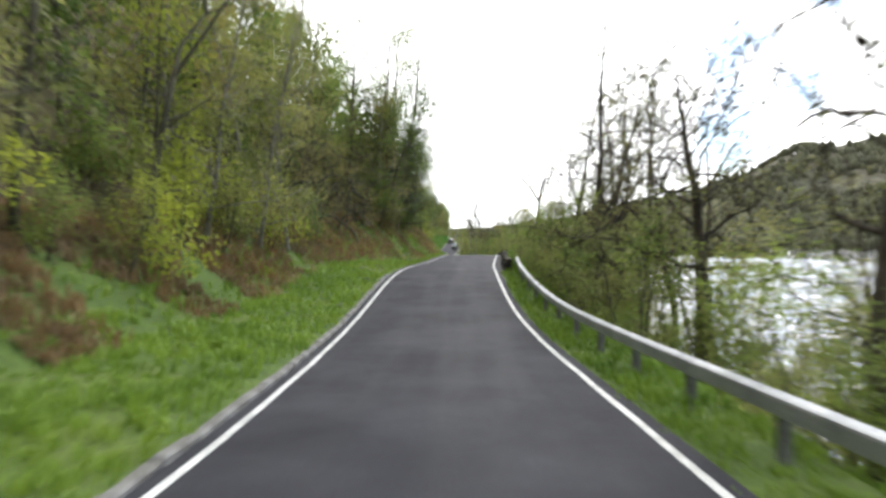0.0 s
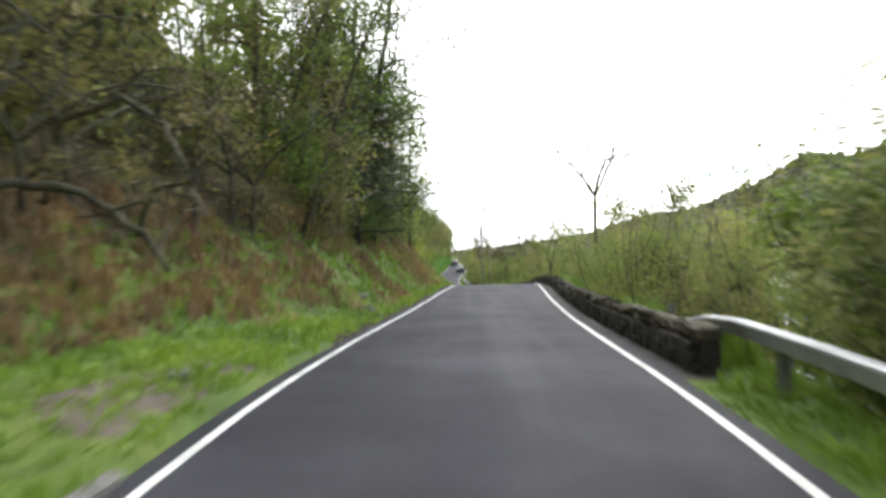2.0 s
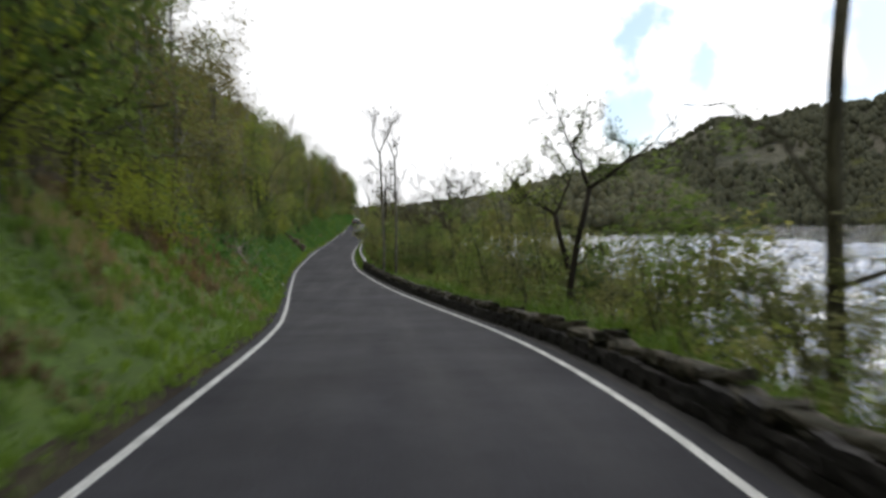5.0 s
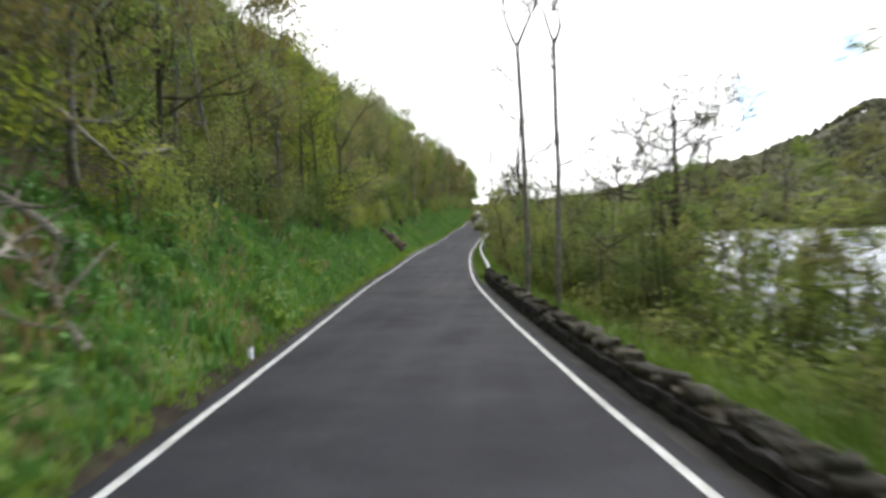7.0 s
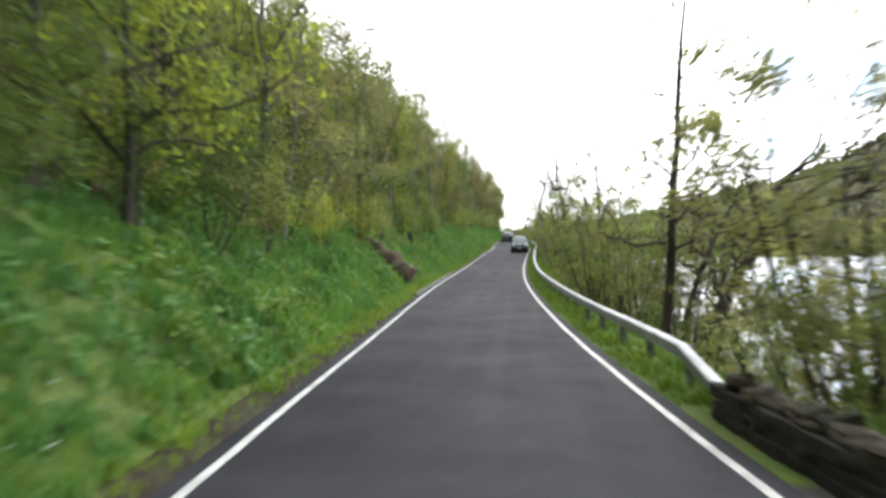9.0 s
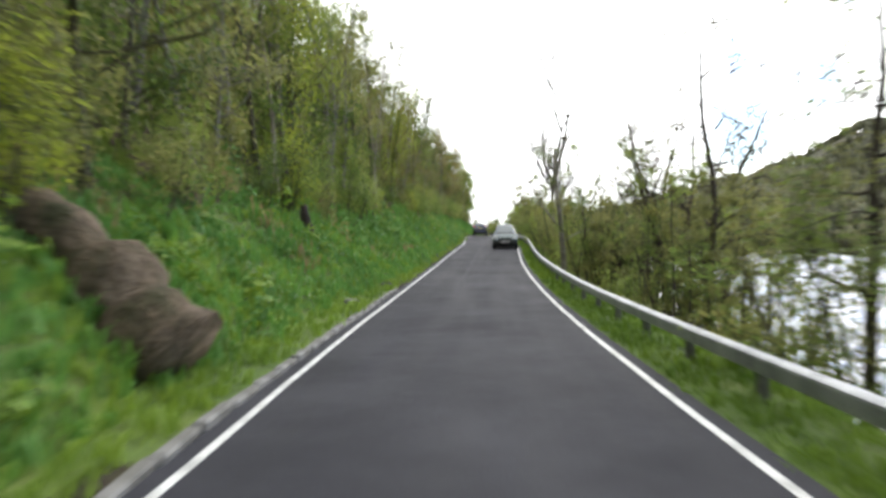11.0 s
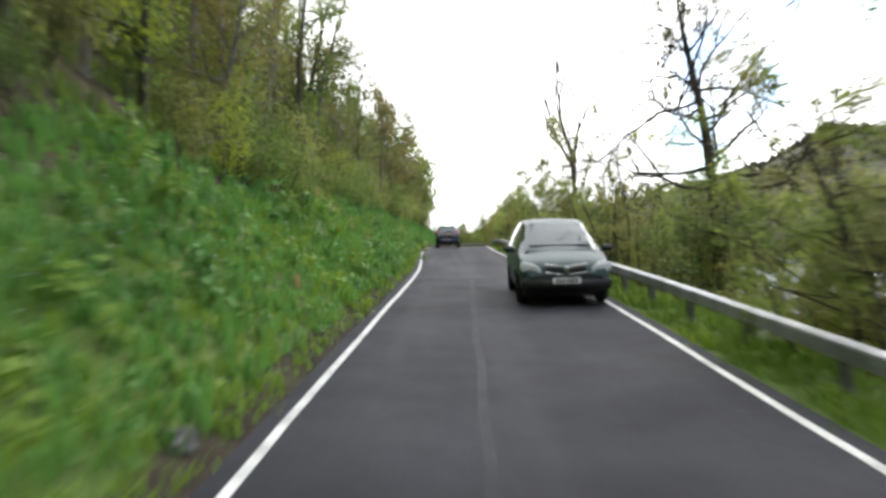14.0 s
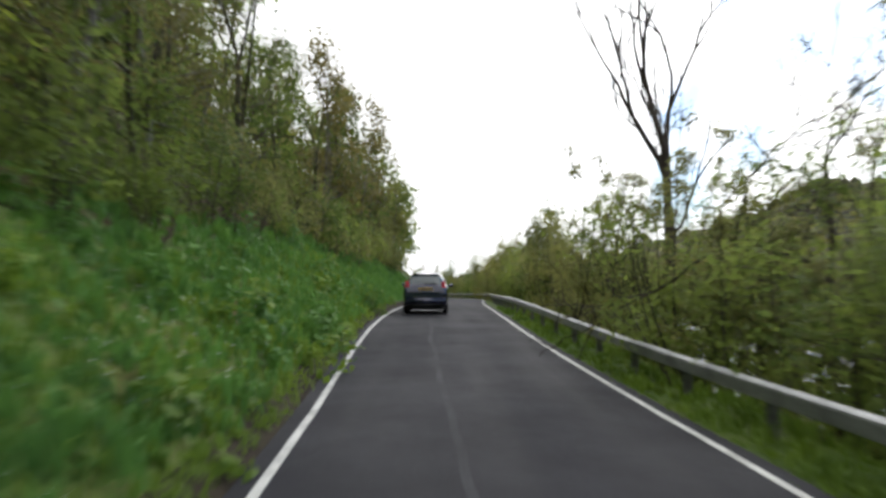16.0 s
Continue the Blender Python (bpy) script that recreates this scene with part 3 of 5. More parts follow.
def kerb_run(s0, s1, offset, label):
    rng = random.Random(int(s0) + 100)
    run = thing("kerb", label, "kerb", m=Matrix.Translation(along(s0, -2.4)))
    inv = run.matrix_basis.inverted()
    me = block("kerb_stone", -0.065, 0.065, -0.45, 0.45, -0.14, 0.075, KERB, 0.022)
    s = s0
    while s < s1:
        part("kerb_stone", me, run, m=inv @ frame_at(s + 0.46, offset, rng.uniform(-0.02, 0.015)) @ pose(0, 0, 0, rng.uniform(-1.5, 1.5), rng.uniform(-5, 5), rng.uniform(-2, 2)))
        s += 0.925


# ---- plants ----
def tube(V, Fc, pts, rads, n=5):
    base = len(V)
    for i, p in enumerate(pts):
        d = (pts[min(i + 1, len(pts) - 1)] - pts[max(i - 1, 0)]).normalized()
        a = d.cross(Vector((0.3, 1, 0.2))).normalized()
        b = d.cross(a)
        for k in range(n):
            t = 2 * math.pi * k / n
            V.append(p + (a * math.cos(t) + b * math.sin(t)) * rads[i])
    for i in range(len(pts) - 1):
        for k in range(n):
            Fc.append((base + i * n + k, base + i * n + (k + 1) % n, base + (i + 1) * n + (k + 1) % n, base + (i + 1) * n + k))
    Fc.append(tuple(base + (len(pts) - 1) * n + k for k in range(n)))


def shoot(rng, p, d, length, segs, wiggle, lift):
    pts = [p.copy()]
    for _ in range(segs):
        d = (d + Vector((rng.gauss(0, wiggle), rng.gauss(0, wiggle), rng.gauss(0, wiggle) + lift))).normalized()
        p = p + d * (length / segs)
        pts.append(p.copy())
    return pts


def leaf_cloud(seed, anchors, count, size, loose, tuft=0.5):
    """count small pointed leaves, hung about the anchors; numpy arrays of corners and faces."""
    g = np.random.default_rng(seed)
    A = np.array([tuple(a) for a in anchors])
    A = A[g.random(len(A)) < tuft] if len(A) > 20 else A
    c = A[g.integers(0, len(A), count)] + g.normal(0, loose, (count, 3))
    # leaves face outwards and up, as towards the light, with some disorder
    out = c - A.mean(axis=0) + np.array([0, 0, 0.35 * np.ptp(A[:, 2])])
    out /= np.linalg.norm(out, axis=1)[:, None] + 1e-9
    face = out + np.array([0, 0, 0.25]) + g.normal(0, 0.5, (count, 3))
    face /= np.linalg.norm(face, axis=1)[:, None]
    u = np.cross(face, g.normal(0, 1, (count, 3)))
    u /= np.linalg.norm(u, axis=1)[:, None] + 1e-9
    w = np.cross(face, u)
    k = size * g.uniform(0.6, 1.35, (count, 1))
    if size != 0.1:   # three corners do, but for the broad leaves by the road
        V = np.stack([c - u * k * 0.6, c + u * k * 0.45 + w * k * 0.42, c + u * k * 0.5 - w * k * 0.38], 1).reshape(-1, 3)
        return V, [(3 * i, 3 * i + 1, 3 * i + 2) for i in range(count)]
    V = np.stack([c - u * k * 0.6, c + w * k * 0.36, c + u * k * 0.6, c - w * k * 0.36], 1).reshape(-1, 3)
    Fc = [(4 * i, 4 * i + 1, 4 * i + 2, 4 * i + 3) for i in range(count)]
    return V, Fc


def plant(seed, name, h, r, stems=1, lean=(0, 0), clear=0.3, limbs=10, spread=1.6, twigs=4, lift=0.12, wiggle=0.14, leaves=1500, size=0.13, loose=0.22,
          bark=BARK, leaf=LEAF_SPRING, fan=0.12):
    """Meshes of a woody plant: (wood, leaves). Base at the origin."""
    rng = random.Random(seed)
    V, Fc, anchors = [], [], []
    for k in range(stems):
        out = Vector((rng.uniform(-1, 1), rng.uniform(-1, 1), 0)) * (fan if stems > 1 else 0)
        root = Vector((rng.uniform(-1, 1), rng.uniform(-1, 1), 0)) * (0.25 if stems > 2 else 0.1 * (stems > 1))
        hh = h * (rng.uniform(0.7, 1.05) if stems > 1 else 1)
        line = shoot(rng, root + Vector((0, 0, -0.35)), Vector((lean[0], lean[1], 1)) + out * 2.2, hh + 0.35, 8, wiggle * 0.5, 0.24)
        rr = [r * (1.25 if i == 0 else 1) * (1 - 0.86 * i / 8) for i in range(9)]
        tube(V, Fc, line, rr, 3 if r < 0.02 else (4 if stems > 1 else 6))
        per = max(2, limbs // stems)
        for i in range(per):
            f = clear + (0.97 - clear) * (i + rng.random() * 0.8) / per
            j = min(7, int(f * 8))
            p = line[j].lerp(line[j + 1], f * 8 - j)
            az = rng.uniform(0, 2 * math.pi)
            d = Vector((math.cos(az), math.sin(az), rng.uniform(0.05, 0.75)))
            length = spread * rng.uniform(0.55, 1.1) * (1.1 - 0.62 * f)
            limb = shoot(rng, p, d.normalized(), length, 4, wiggle * 1.5, lift)
            r0 = max(0.011, r * (1 - 0.86 * f) * 0.55)
            tube(V, Fc, limb, [r0, r0 * 0.8, r0 * 0.66, r0 * 0.58, 0.009], 3)
            anchors += limb[2:]
            for q in range(twigs):
                e = rng.randrange(1, 5)
                tw = shoot(rng, limb[e], Vector((rng.gauss(0, 1), rng.gauss(0, 1), rng.gauss(0.4, 0.6))).normalized(), length * rng.uniform(0.25, 0.5), 2, wiggle * 2, lift)
                tube(V, Fc, tw, [max(0.010, r0 * 0.5), 0.009, 0.007], 3)
                anchors += tw[1:]
        anchors.append(line[-1])
    wood = mesh_of("trunk", V, Fc, bark, True)
    if leaves:
        LV, LF = leaf_cloud(seed + 500, anchors, leaves, size, loose)
        return name, wood, mesh_of("crown", LV, LF, leaf)
    return name, wood, None


def grow(rng, V, Fc, anchors, p, d, length, r, level, bend, up, angle, side):
    """One limb and all that branches from it."""
    segs = 4 if level > 1 else 3
    pts = shoot(rng, p, d, length, segs, bend, up)
    thin = 0.66 if level else 0.25
    tube(V, Fc, pts, [r * (1 - (1 - thin) * i / segs) for i in range(segs + 1)], 7 if r > 0.07 else (4 if r > 0.025 else 3))
    if level == 0:
        anchors += pts[1:]
        return
    if level == 1:
        anchors += pts[2:]
    d = (pts[-1] - pts[-2]).normalized()
    forks = [(pts[-1], d, 1.0)] * (2 if rng.random() < 0.7 else 3)
    forks += [(pts[j], (pts[j] - pts[j - 1]).normalized(), 0.62) for j in range(1, segs) if rng.random() < side]
    for q, e, k in forks:
        a = e.cross(Vector((rng.gauss(0, 1), rng.gauss(0, 1), rng.gauss(0, 1)))).normalized()
        t = angle * rng.uniform(0.55, 1.25)
        grow(rng, V, Fc, anchors, q, (e * math.cos(t) + a * math.sin(t)).normalized(), length * rng.uniform(0.58, 0.82) * k, max(0.013, r * thin * (0.86 if k == 1 else 0.5)), level - 1, bend * 1.12, up, angle, side)


def branchy(seed, name, first, limb, r, levels=4, angle=0.6, bend=0.14, up=0.05, side=0.45, leaves=0, size=0.05, loose=0.12, bark=BARK, leaf=LEAF_OLIVE, lean=(0, 0), stems=2):
    """A tree whose bare trunk, first metres tall, divides into stems crooked limbs of length limb, and so on."""
    rng = random.Random(seed)
    V, Fc, anchors = [], [], []
    line = shoot(rng, Vector((0, 0, -0.4)), Vector((lean[0], lean[1], 1)).normalized(), first + 0.4, 7, 0.04, 0.12)
    tube(V, Fc, line, [r * 1.3] + [r * (1 - 0.3 * i / 7) for i in range(1, 8)], 8)
    d, limbs = (line[-1] - line[-2]).normalized(), []
    if not leaves:   # a bare tree shows its main limbs one by one
        bole, V, Fc = mesh_of("trunk", V, Fc, bark, True), [], []
    for k in range(stems):
        az = 2 * math.pi * (k + rng.uniform(-0.2, 0.2)) / stems
        t = angle * rng.uniform(0.5, 0.9)
        e = (d * math.cos(t) + Vector((math.cos(az), math.sin(az), 0)) * math.sin(t)).normalized()
        grow(rng, V, Fc, anchors, line[-1], e, limb * rng.uniform(0.85, 1.1), r * 0.58, levels - 1, bend, up, angle, side)
        if not leaves:
            limbs.append(mesh_of("limb", V, Fc, bark, True))
            V, Fc = [], []
    for j in range(3, 7):
        if rng.random() < side:
            az = rng.uniform(0, 6.283)
            grow(rng, V, Fc, anchors, line[j], Vector((math.cos(az), math.sin(az), 0.5)).normalized(), limb * 0.5, r * 0.3, max(1, levels - 2), bend, up, angle, side)
            if not leaves:
                limbs.append(mesh_of("limb", V, Fc, bark, True))
                V, Fc = [], []
    if not leaves:
        return name, bole, *limbs
    LV, LF = leaf_cloud(seed + 900, anchors, leaves, size, loose)
    return name, mesh_of("trunk", V, Fc, bark, True), mesh_of("crown", LV, LF, leaf)


def crooked(seed, name, h, r, limbs=20, reach=2.4, level=2, clear=0.3, leaves=0, size=0.05, loose=0.08, bark=ALDERBARK, leaf=LEAF_OLIVE, lean=(0, 0), sway=0.1):
    """A tree with one winding upright trunk and many short, twisted, level side limbs."""
    rng = random.Random(seed)
    V, Fc, anchors, n = [], [], [], 12
    line = shoot(rng, Vector((0, 0, -0.4)), Vector((lean[0], lean[1], 1)).normalized(), h + 0.4, n, sway, 0.14)
    tube(V, Fc, line, [r * 1.35] + [r * (1 - 0.85 * (i / n) ** 1.2) for i in range(1, n + 1)], 8)
    for i in range(limbs):
        f = clear + (0.98 - clear) * (i + rng.random()) / limbs
        j = min(n - 1, int(f * n))
        p = line[j].lerp(line[j + 1], f * n - j)
        az = i * 2.4 + rng.uniform(-0.6, 0.6)
        d = Vector((math.cos(az), math.sin(az), rng.uniform(0.0, 0.6))).normalized()
        grow(rng, V, Fc, anchors, p, d, reach * rng.uniform(0.3, 0.62) * (1.15 - 0.7 * f), max(0.016, r * (1 - 0.8 * f) * 0.42), level, 0.3, 0.06, 0.75, 0.5)
    wood = mesh_of("trunk", V, Fc, bark, True)
    if leaves:
        LV, LF = leaf_cloud(seed + 900, anchors, leaves, size, loose)
        return name, wood, mesh_of("crown", LV, LF, leaf)
    return name, wood, None


def put(kind_of, label, category, group, s, l, turn=0.0, size=1.0, h=0.0, tilt=(0, 0)):
    name, wood, *upper = kind_of
    ob = thing(name, label, category, group, m=Matrix.Translation(ground(s, l, h)) @ pose(0, 0, 0, tilt[0], tilt[1], turn) @ Matrix.Scale(size, 4))
    part("trunk", wood, ob)
    for me in upper:
        if me:
            part(me.name.split(".")[0], me, ob)
    return ob


def join_plants(name, label, category, placed):
    """Many plants too alike and too many to count, as one mesh: placed holds (kind, matrix)."""
    V, Fc, mats, slots, base = [], [], [], [], 0
    for (kind_name, wood, crown), m in placed:
        for me in (wood, crown):
            if me is None:
                continue
            co = np.empty(len(me.vertices) * 3)
            me.vertices.foreach_get("co", co)
            A = np.array(m)
            V.append(co.reshape(-1, 3) @ A[:3, :3].T + A[:3, 3])
            if me.materials[0] not in slots:
                slots.append(me.materials[0])
            k = slots.index(me.materials[0])
            for p in me.polygons:
                Fc.append(tuple(base + q for q in p.vertices))
                mats.append(k)
            base += len(me.vertices)
    me = mesh_of(name, np.concatenate(V), Fc, slots)
    me.polygons.foreach_set("material_index", mats)
    tagged(new(name, me), label, category, kind="stuff")


def stand(s, l, turn, size, tilt=(0, 0)):
    return Matrix.Translation(ground(s, l)) @ pose(0, 0, 0, tilt[0], tilt[1], turn) @ Matrix.Scale(size, 4)


# hillside wood: fine plants for the rows by the road, coarser ones behind them
WOOD = [plant(11 + i, "deciduous_tree", 7.4 + 0.7 * (i % 3), 0.085, clear=0.12, limbs=24, spread=2.5, twigs=2, leaves=2700, size=0.105, loose=0.27,
              bark=BIRCH if i % 3 == 1 else BARK, leaf=(LEAF_SPRING, LEAF_OLIVE, LEAF_MOSS, LEAF_LIME, LEAF_TAWNY)[i]) for i in range(5)]
MIDWOOD = [plant(21 + i, "deciduous_tree", 8.0 + 0.7 * (i % 2), 0.1, clear=0.14, limbs=18, spread=2.6, twigs=1, leaves=1200, size=0.2, loose=0.3,
                 bark=BIRCH if i % 3 == 1 else BARK, leaf=(LEAF_SPRING, LEAF_TAWNY, LEAF_MOSS, LEAF_OLIVE)[i]) for i in range(4)]
FARWOOD = [plant(31 + i, "deciduous_tree", 8.4, 0.1, clear=0.16, limbs=12, spread=2.6, twigs=0, leaves=560, size=0.36, loose=0.45,
                 bark=BIRCH if i == 1 else BARK, leaf=(LEAF_SPRING, LEAF_OLIVE)[i % 2]) for i in range(3)]
UNDER = [plant(41 + i, "shrub", 2.6, 0.028, stems=5, clear=0.1, limbs=10, spread=1.15, twigs=1, leaves=1350, size=0.085, loose=0.24, fan=0.35,
               leaf=(LEAF_SPRING, LEAF_LIME, LEAF_OLIVE, LEAF_MOSS, LEAF_TAWNY)[i]) for i in range(5)]
MIDUNDER = [plant(51 + i, "shrub", 2.8, 0.03, stems=4, clear=0.1, limbs=10, spread=1.2, twigs=0, leaves=480, size=0.19, loose=0.3, fan=0.35, leaf=(LEAF_SPRING, LEAF_OLIVE)[i % 2]) for i in range(2)]
DARK = [plant(61 + i, "evergreen_tree", 7.0, 0.14, clear=0.08, limbs=30, spread=2.3, twigs=3, lift=-0.02, leaves=6500, size=0.09, loose=0.3, bark=DARKWOOD, leaf=LEAF_DARK) for i in range(2)]
BUDDING = [branchy(71 + i, "budding_tree", 4.0, 2.5, 0.1, 3, 0.5, 0.12, 0.08, 0.35, leaves=900, size=0.075, loose=0.16, leaf=LEAF_BUD) for i in range(2)]
BARETREE = [branchy(81 + i, "bare_tangled_tree", 1.2, 2.1, 0.09, 4, 0.75, 0.22, -0.03, 0.32, leaves=1300, size=0.075, bark=BARK, leaf=LEAF_TAWNY, stems=3) for i in range(2)]
# lake side
THICKET = [plant(101 + i, "lakeside_shrub", 3.4 + 0.3 * i, 0.026, stems=6, clear=0.08, limbs=20, spread=1.35, twigs=1, leaves=2400, size=0.08, loose=0.19, fan=0.34,
                 leaf=(LEAF_OLIVE, LEAF_SPRING, LEAF_SPRING, LEAF_OLIVE)[i], lift=0.1) for i in range(4)]
MIDTHICKET = [plant(111 + i, "lakeside_shrub", 3.8, 0.026, stems=5, clear=0.08, limbs=14, spread=1.5, twigs=0, leaves=950, size=0.15, loose=0.25, fan=0.28, leaf=(LEAF_OLIVE, LEAF_SPRING)[i % 2], lift=0.1) for i in range(3)]
ALDER = [crooked(121 + i, "alder_tree", 6.6 + 0.5 * i, 0.1, 20, 2.6, 2, 0.3, leaves=1900, size=0.05, loose=0.05, leaf=(LEAF_OLIVE, LEAF_TAWNY)[i % 2]) for i in range(3)] + [
    branchy(124, "alder_tree", 3.8, 2.0, 0.1, 5, 0.62, 0.17, 0.03, 0.33, leaves=1700, size=0.045, loose=0.06, leaf=LEAF_OLIVE, bark=ALDERBARK)]
TALLTHICKET = [plant(131 + i, "lakeside_shrub", 4.6 + 0.3 * i, 0.036, stems=4, clear=0.24, limbs=22, spread=1.7, twigs=2, leaves=3300, size=0.068, loose=0.085, fan=0.28,
                     leaf=(LEAF_OLIVE, LEAF_SPRING, LEAF_OLIVE)[i], lift=0.08, bark=ALDERBARK) for i in range(3)]
LEAFMASS = [plant(171 + i, "lakeside_shrub", 4.4 + 0.3 * i, 0.036, stems=4, clear=0.14, limbs=24, spread=1.8, twigs=0, leaves=3300, size=0.112, loose=0.2, fan=0.3,
                  leaf=(LEAF_OLIVE, LEAF_SPRING, LEAF_MOSS)[i], lift=0.08, bark=ALDERBARK) for i in range(3)]
SAPLING = [plant(141 + i, "slim_birch_sapling", 4.8, 0.032, stems=2, clear=0.3, limbs=12, spread=0.9, twigs=2, leaves=640, size=0.055, loose=0.05, leaf=LEAF_OLIVE, bark=BARK, fan=0.1) for i in range(3)]

LOWBUSH = [plant(151 + i, "low_bush", 1.3, 0.014, stems=4, clear=0.1, limbs=8, spread=0.8, twigs=0, leaves=320, size=0.1001, loose=0.16, fan=0.5, leaf=(LEAF_OLIVE, LEAF_SPRING, LEAF_MOSS)[i]) for i in range(3)]
CLUMP = [plant(161 + i, "herb_clump", 0.5, 0.008, stems=3, clear=0.05, limbs=6, spread=0.5, twigs=0, leaves=150, size=0.1, loose=0.08, fan=0.7, leaf=(HERB, GRASS, HERB)[i], bark=HERB) for i in range(3)]


def plant_clumps():
    rng = random.Random(77)
    placed = []
    s = 80.0
    while s < 218:
        l = -EDGE - verge_width(s) - rng.uniform(0.05, 3.2)
        placed.append((CLUMP[rng.randrange(3)], stand(s + rng.uniform(-0.4, 0.4), l, rng.uniform(0, 360), rng.uniform(0.5, 1.35))))
        s += rng.uniform(0.25, 0.75)
    join_plants("herb_clumps", "bushy clumps of broad-leaved herbs on the bank", "herbs", placed)


def plant_hillside():
    rng = random.Random(21)
    for row, (l, gap) in enumerate(((-5.1, 2.8), (-8.0, 3.2), (-12.0, 3.9), (-17.5, 5.0), (-25.0, 9.0))):
        s = -14.0 + 0.7 * row
        while s < (300 if row < 3 else 325):
            q, y = s + rng.uniform(-0.8, 0.8), l + rng.uniform(-0.8, 0.8)
            if row == 0 and (166 < q < 178 or 188 < q < 194.5):
                s += gap
                continue
            shift = -verge_width(q) * 0.4 - 0.2 - float(np.interp(q, [108, 165], [0, 1.0]))
            dice = rng.random()
            if row < 2 and 49 < q < 62 and dice < (0.6 if row == 0 else 0.3):
                k, lab, cat, grp = DARK[rng.randrange(2)], "dark green evergreen tree on the steep bank", "tree", "evergreens on the bank"
            elif row == 0 and 31 < q < 44:
                k, lab, cat, grp = BARETREE[rng.randrange(2)], "bare brown tangled tree on the bank", "tree", "bare trees on the bank"
            elif dice > (0.84 if row else 0.88):
                k, lab, cat, grp = BUDDING[rng.randrange(2)], "thin tree in reddish bud on the hillside", "tree", "wood on the hillside"
            else:
                k = WOOD[rng.randrange(5)] if row == 0 and q < 215 else (MIDWOOD[rng.randrange(4)] if row < 2 and q < 250 else FARWOOD[rng.randrange(3)])
                lab, cat, grp = "spring-green deciduous tree on the hillside", "tree", "wood on the hillside"
            put(k, lab, cat, grp, q, y + shift, rng.uniform(0, 360), rng.uniform(0.8, 1.15), tilt=(rng.uniform(-4, 4), rng.uniform(1, 9)))
            s += gap * rng.uniform(0.8, 1.25)
    for q, y, k in ((30.5, -8.6, 0), (33.4, -9.6, 1), (36.2, -8.4, 2), (39.0, -9.2, 4), (41.8, -8.2, 0), (35.0, -12.0, 3), (38.2, -12.4, 1), (31.5, -12.6, 2), (41.5, -11.5, 2)):
        put(WOOD[k], "spring-green deciduous tree on the hillside", "tree", "wood on the hillside", q, y, rng.uniform(0, 360), rng.uniform(0.9, 1.1), tilt=(0, 5))
    for q, y, a in ((52.5, -4.7, 9), (56.0, -4.8, 7), (54.0, -6.6, 6)):
        put(DARK[rng.randrange(2)], "dark green evergreen tree on the steep bank", "tree", "evergreens on the bank", q, y, 0, 1.05, tilt=(0, a))
    for q, y, k, a in ((45.5, -4.9, 2, 16), (47.0, -6.0, 0, 12)):
        put(WOOD[k], "leafy tree leaning out over the road", "tree", "wood on the hillside", q, y, 0, 1.12, tilt=(0, a))
    for q, y in ((34.0, -7.0), (35.8, -6.4), (37.4, -7.6), (39.6, -6.6), (41.2, -7.3), (42.6, -5.8)):
        put(BARETREE[rng.randrange(2)], "bare brown tangled tree on the bank", "tree", "bare trees on the bank", q, y, rng.uniform(0, 360), rng.uniform(0.6, 0.95))
    for row, (l, gap) in enumerate(((-4.6, 2.1), (-6.5, 2.5), (-9.4, 3.2))):
        s = -12.0 + row
        while s < 250:
            q = s + rng.uniform(-0.6, 0.6)
            y = l + rng.uniform(-0.45, 0.45) - verge_width(q) * 0.6 - float(np.interp(q, [108, 165], [0, 0.3]))
            k = UNDER[4 if 28 < q < 50 and rng.random() < 0.6 else rng.randrange(4)] if row == 0 and q < 215 else MIDUNDER[rng.randrange(2)]
            low = row == 0 and 165 < q < 177   # small ones leave the pale trunks free
            if not (33 < q < 43 and row == 0):
                put(k, "bushy spring-green shrub on the bank", "shrub", "shrubs on the bank", q, y - low, rng.uniform(0, 360), rng.uniform(0.6, 1.05) * (0.55 if low else 1))
            s += gap * rng.uniform(0.75, 1.3)


def plant_upper_hill():
    """The wood goes on up the hillside."""
    rng, spots = random.Random(91), []
    while len(spots) < 2600:
        s, l = rng.uniform(-45, 330), -30 - 112 * rng.random() ** 1.3
        spots.append((ground(s, l, -0.5), rng.uniform(1.8, 3.2), rng.uniform(4.5, 8.0)))
    crowns("upper_wood", "spring wood climbing on up the hillside", spots, FARCROWN, 92)


